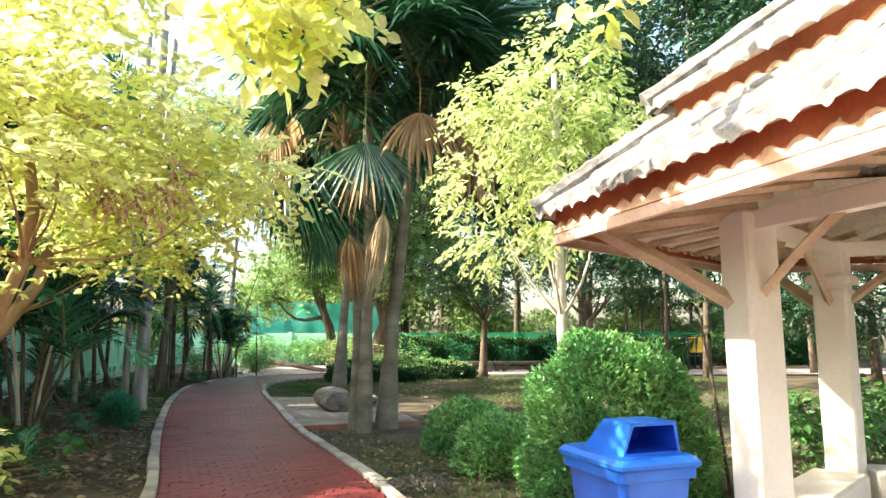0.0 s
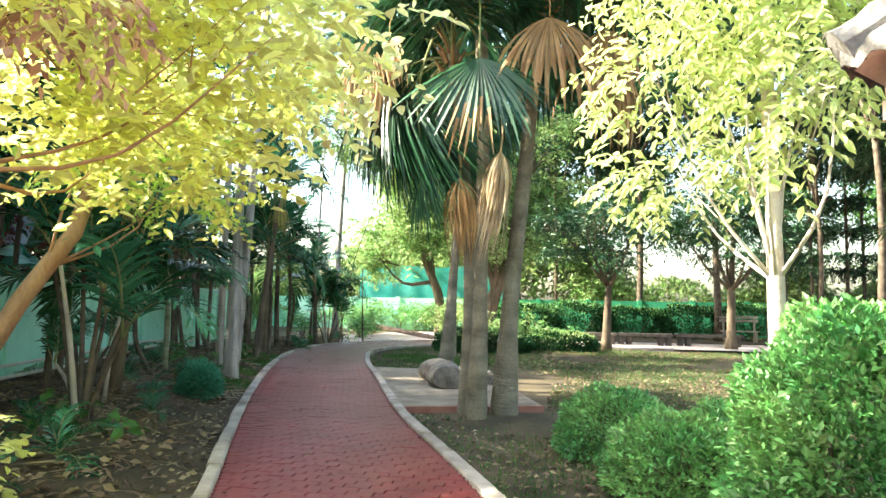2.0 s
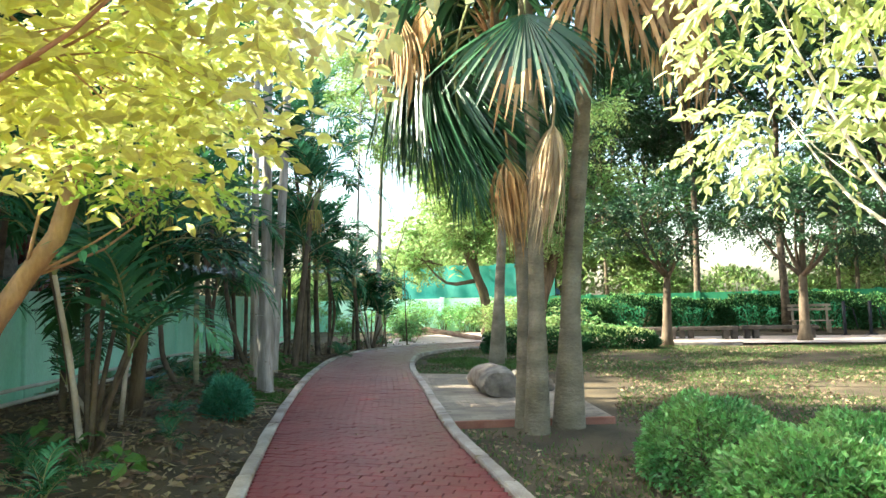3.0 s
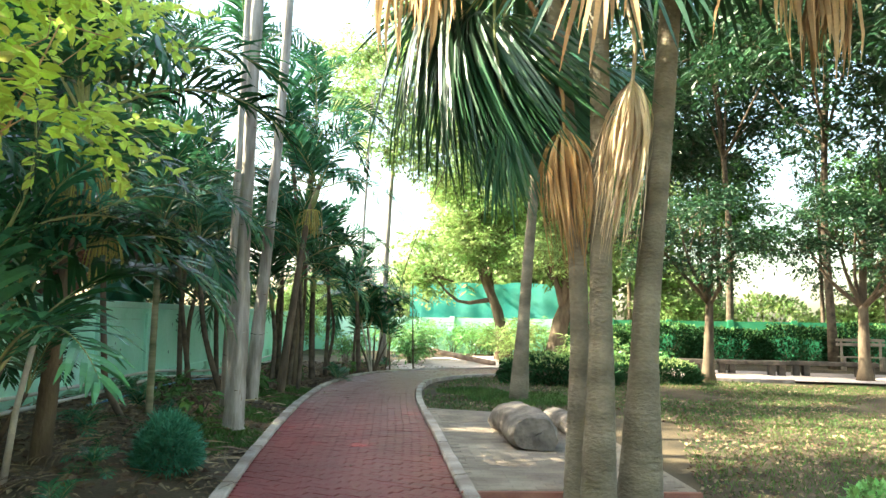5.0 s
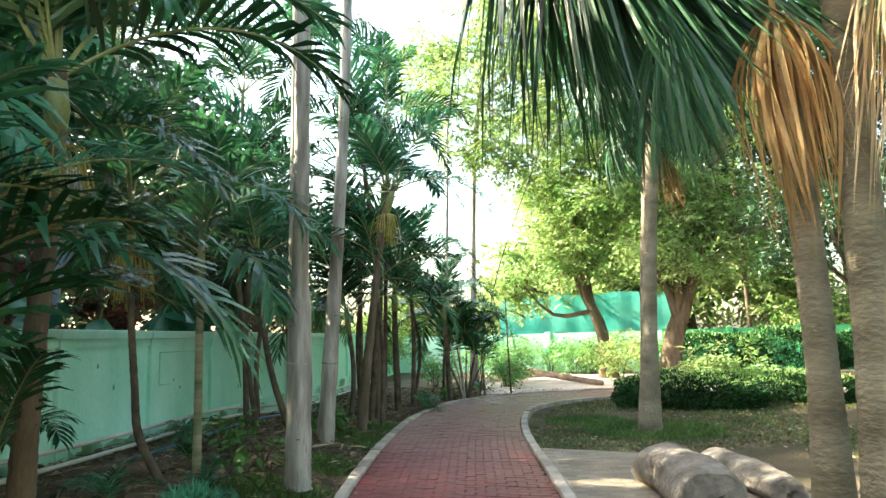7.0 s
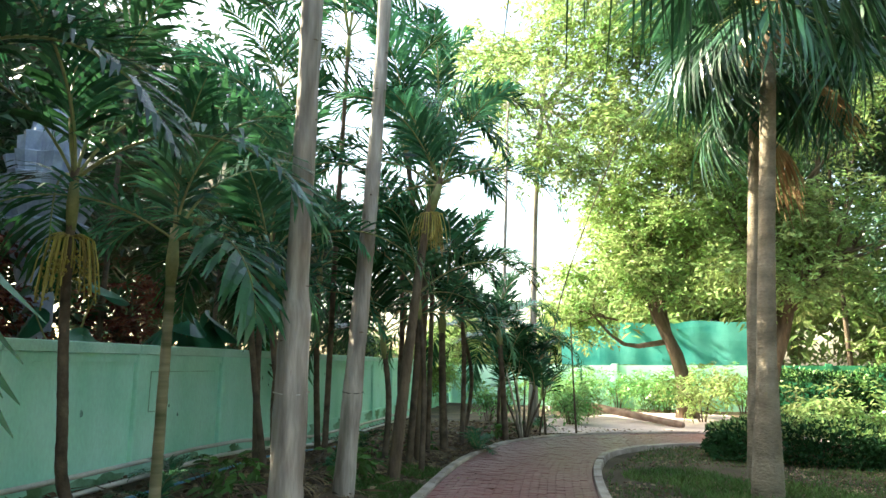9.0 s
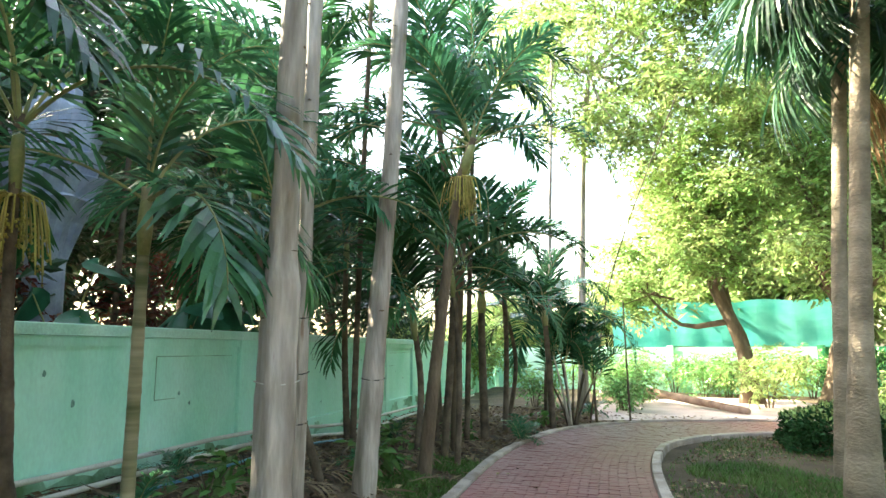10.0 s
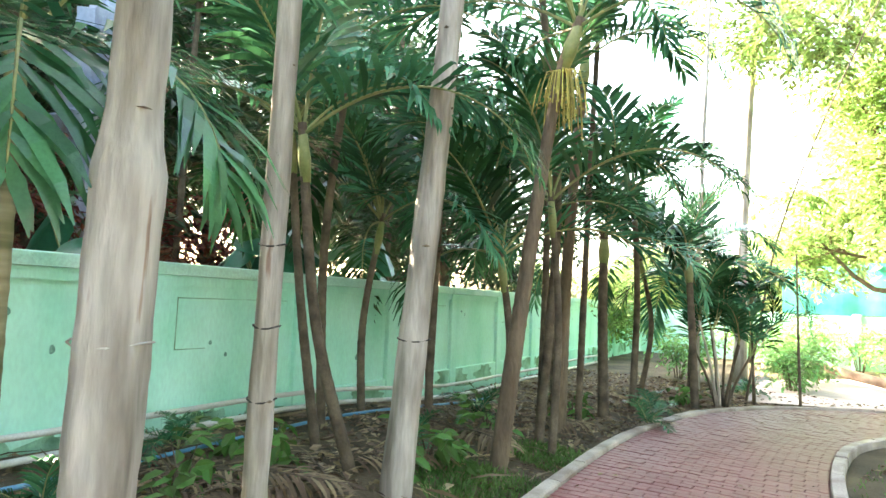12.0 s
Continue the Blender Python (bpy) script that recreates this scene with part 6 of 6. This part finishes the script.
bin_ = thing("wheelie_bin", (1.05, 6.98, 0), "blue plastic wheelie bin with a hooded lid", "bin")
bin_.rotation_euler = (0, 0, radians(21.7))
bin_.scale = (0.92, 0.92, 0.97)
part("body", loft([rring(0.42, 0.5, 0.06), rring(0.46, 0.56, 0.4), rring(0.52, 0.64, 0.78), rring(0.58, 0.7, 0.79), rring(0.58, 0.7, 0.85)]), M_BIN, bin_)
lid = part("lid", loft([rring(0.6, 0.74, 0.85), rring(0.62, 0.76, 0.865), rring(0.62, 0.76, 0.885), rring(0.56, 0.7, 0.915)]), M_BIN, bin_)
g = Geo()
x0, x1, y0, y1, zt = -0.19, 0.24, -0.24, 0.22, 1.1
o = [(x0, y0, 0.91), (x1, y0, 0.91), (x1, y1, 0.91), (x0, y1, 0.91), (x0 + 0.08, y0 + 0.02, zt), (x1 - 0.01, y0 + 0.02, zt), (x1 - 0.01, y1 - 0.14, zt), (x0 + 0.08, y1 - 0.14, zt)]
t_ = 0.02
i_ = [(x0 + t_, y0, 0.93), (x1 - t_, y0, 0.93), (x1 - t_, y1 - t_, 0.93), (x0 + t_, y1 - t_, 0.93), (x0 + 0.08 + t_, y0 + 0.02, zt - t_), (x1 - 0.01 - t_, y0 + 0.02, zt - t_), (x1 - 0.03, y1 - 0.16, zt - t_), (x0 + 0.1, y1 - 0.16, zt - t_)]
g.add(o, [(1, 2, 6, 5), (2, 3, 7, 6), (3, 0, 4, 7), (4, 5, 6, 7)])
part("hood", g, M_BIN, lid, "raised hood with an open front")
g = Geo()
g.add(o[:2] + o[4:6] + i_[:2] + i_[4:6], [(0, 1, 5, 4), (1, 3, 7, 5), (3, 2, 6, 7), (2, 0, 4, 6)])
part("rim", g, M_BIN, lid)
g = Geo()
g.add(i_, [(5, 6, 2, 1), (6, 7, 3, 2), (7, 4, 0, 3), (7, 6, 5, 4), (0, 1, 2, 3)])
part("opening", g, M_BINSHADE, lid, "inside of the hood, coloured darker for its shade")
for k in (-1, 1):
    g = Geo()
    g.add_grid(tube([(k * 0.24, 0.24, 0.1), (k * 0.29, 0.24, 0.1)], 0.1, 14), True)
    part("wheel", g, M_BLACKMETAL, bin_)
g = Geo()
g.add_grid(tube([(-0.22, 0.38, 0.82), (0, 0.4, 0.82), (0.22, 0.38, 0.82)], 0.016, 8), True)
part("handle", g, M_BIN, bin_)
g = Geo()
for k in range(7):
    box(g, (-0.15 + k * 0.044, -0.312, 0.6 + 0.0), (-0.12 + k * 0.044, -0.305, 0.65), pose(0, 0, 0, -4, 0, 0))
part("faded_lettering", g, M_COLUMN, bin_, "faded pale lettering")

# ---- pavilion ----
PC = np.array([3.76, 6.66, 0])
pav = thing("pavilion", PC, "hexagonal garden pavilion with cream columns and two-tier tiled roof", "pavilion")
HEX = [radians(168.5 - 60 * k) for k in range(6)]


def hexpt(r, k, z):
    return np.array([r * math.cos(HEX[k % 6]), r * math.sin(HEX[k % 6]), z])


g = Geo()
g.add([hexpt(2.35, k, 0.12) for k in range(6)] + [hexpt(2.4, k, -0.05) for k in range(6)], [tuple(range(5, -1, -1))] + [(k, (k + 1) % 6, 6 + (k + 1) % 6, 6 + k) for k in range(6)])
part("floor_slab", g, M_PLAZA, pav)
for k in range(6):
    m = pose(*hexpt(1.92, k, 0), 0, 0, math.degrees(HEX[k]))
    g = Geo()
    box(g, (-0.125, -0.125, 0.1), (0.125, 0.125, 2.34), m @ pose(0, 0, 0, 0, 0, 30), 0.018)
    col = part("column", g, M_COLUMN, pav)
    if k:
        g = Geo()
        box(g, (-0.165, -0.165, 1.98), (0.165, 0.165, 2.06), m @ pose(0, 0, 0, 0, 0, 30), 0.02)
        box(g, (-0.145, -0.145, 1.9), (0.145, 0.145, 1.94), m @ pose(0, 0, 0, 0, 0, 30), 0.01)
        part("capital", g, M_COLUMN, col)
    a, b = hexpt(1.92, k, 2.2), hexpt(1.92, k + 1, 2.2)
    g = Geo()
    d = b - a
    box(g, (0.0, -0.05, 0.02), (float(np.linalg.norm(d)), 0.05, 0.14), pose(*a, 0, 0, math.degrees(math.atan2(d[1], d[0]))), 0.008)
    part("ring_beam", g, M_COLUMN, pav)
    # hip rafter, brace and two side struts
    g = Geo()
    g.add_grid(tube([hexpt(1.92, k, 2.36), hexpt(2.6, k, 2.3), hexpt(3.1, k, 2.3)], [0.05, 0.045, 0.04], 4, cap=True), True)
    part("rafter", g, M_TIMBER, pav)
    g = Geo()
    g.add_grid(tube([hexpt(1.95, k, 1.72), hexpt(2.4, k, 2.02), hexpt(2.85, k, 2.28)], 0.055, 4), True)
    part("brace", g, M_TIMBER, pav)
    for e in (k + 1, k - 1):
        g = Geo()
        p0, p1 = hexpt(1.92, k, 1.75), hexpt(1.92, k, 2.26) * 0.62 + hexpt(1.92, e, 2.26) * 0.38
        g.add_grid(tube([p0, (p0 + p1) / 2 + (0, 0, 0.02), p1], 0.036, 4), True)
        part("brace", g, M_TIMBER, pav)
    for q in np.linspace(0.12, 0.88, 6):
        g = Geo()
        i0, o0 = hexpt(1.92, k, 2.42) * (1 - q) + hexpt(1.92, k + 1, 2.42) * q, hexpt(3.12, k, 2.31) * (1 - q) + hexpt(3.12, k + 1, 2.31) * q
        g.add_grid(tube([i0, (i0 + o0) / 2, o0], 0.028, 4), True)
        part("rafter", g, M_TIMBER, pav)
    if k in (0, 1, 2, 3):
        g = Geo()
        box(g, (0.18, -0.2, 0.12), (float(np.linalg.norm(d)) - 0.18, 0.2, 0.5), pose(a[0], a[1], 0, 0, 0, math.degrees(math.atan2(d[1], d[0]))), 0.02)
        part("bench_wall", g, M_COLUMN, pav, "low cream bench wall")


def roof_tier(r_out, z_out, r_in, z_in, courses, wave=0.034, pitch=0.155):
    """Wavy tile courses on six sides, with hip tiles, fascia and soffit."""
    for k in range(6):
        for c in range(courses):
            f0, f1 = c / courses, (c + 1.12) / courses
            ra, rb = r_out + (r_in - r_out) * f0, r_out + (r_in - r_out) * min(f1, 1)
            za, zb = z_out + (z_in - z_out) * f0, z_out + (z_in - z_out) * min(f1, 1)
            A0, A1, B0, B1 = hexpt(ra, k, za + 0.02), hexpt(ra, k + 1, za + 0.02), hexpt(rb, k, zb - 0.012), hexpt(rb, k + 1, zb - 0.012)
            n = max(8, int(np.linalg.norm(A1 - A0) / pitch * 8))
            q = np.linspace(0, 1, n)[:, None]
            low, up = A0 * (1 - q) + A1 * q, B0 * (1 - q) + B1 * q
            side = unit(A1 - A0)
            w = wave * np.abs(np.sin(np.pi * (low @ side) / pitch)) ** 0.8
            w2 = wave * np.abs(np.sin(np.pi * (up @ side) / pitch)) ** 0.8
            jit = rng.normal(size=n) * 0.003
            top = np.stack([low + np.outer(w + jit, (0, 0, 1)), up + np.outer(w2, (0, 0, 1))])
            edge = np.stack([low + np.outer(w + jit - (0.06 if c == 0 else 0.03), (0, 0, 1)), top[0]])
            g = Geo()
            g.add_grid(edge)
            g.add_grid(top)
            part("tile_course", g, M_TILE, pav, smooth=False)
        g = Geo()
        a, b = hexpt(r_out, k, z_out + 0.05), hexpt(max(r_in, 0.02), k, z_in + 0.05)
        s = np.linspace(0, 1, 24)[:, None]
        g.add_grid(tube(a * (1 - s) + b * s, 0.07 + 0.012 * (np.arange(24) % 3 == 0), 8), True)
        part("hip_tile", g, M_TILE, pav)
        # fascia boards
        for name, m_, ri, z0, z1, wav in (("fascia", M_TERRA, 0.14, z_out - 0.13, z_out + 0.07, 0), ("mortar_scallop", M_SCALLOP, 0.125, z_out - 0.126, z_out - 0.1, 0.045), ("eave_board", M_PINK, 0.115, z_out - 0.2, z_out - 0.136, 0)):
            A, B = hexpt(r_out - ri, k, 0), hexpt(r_out - ri, k + 1, 0)
            n = 90 if wav else 2
            q = np.linspace(0, 1, n)[:, None]
            base = A * (1 - q) + B * q
            hz = z1 + wav * np.abs(np.sin(np.pi * (base @ unit(B - A)) / pitch))
            inn = unit(-(A + B)) * 0.04
            g = Geo()
            lo, hi = base + (0, 0, z0), base + np.outer(hz, (0, 0, 1))
            g.add_grid(np.stack([lo + inn, lo, hi, hi + inn]))
            part(name, g, m_, pav)
        g = Geo()
        A0, A1 = hexpt(r_out - 0.15, k, z_out - 0.06), hexpt(r_out - 0.15, k + 1, z_out - 0.06)
        B0, B1 = hexpt(max(r_in - 0.02, 0.01), k, z_in - 0.08), hexpt(max(r_in - 0.02, 0.01), k + 1, z_in - 0.08)
        g.add([A0, A1, B1, B0], [(0, 1, 2, 3)])
        up = np.array([0, 0, 0.03])
        A0, A1 = hexpt(r_out - 0.01, k, z_out + 0.0), hexpt(r_out - 0.01, k + 1, z_out + 0.0)
        B0, B1 = hexpt(r_out - 0.17, k, z_out + 0.04), hexpt(r_out - 0.17, k + 1, z_out + 0.04)
        g.add([A0, A1, B1, B0], [(0, 1, 2, 3)])
        part("soffit", g, M_SOFFIT, pav)


roof_tier(3.26, 2.38, 2.25, 3.02, 3)
roof_tier(2.5, 3.07, 0.02, 4.7, 7)
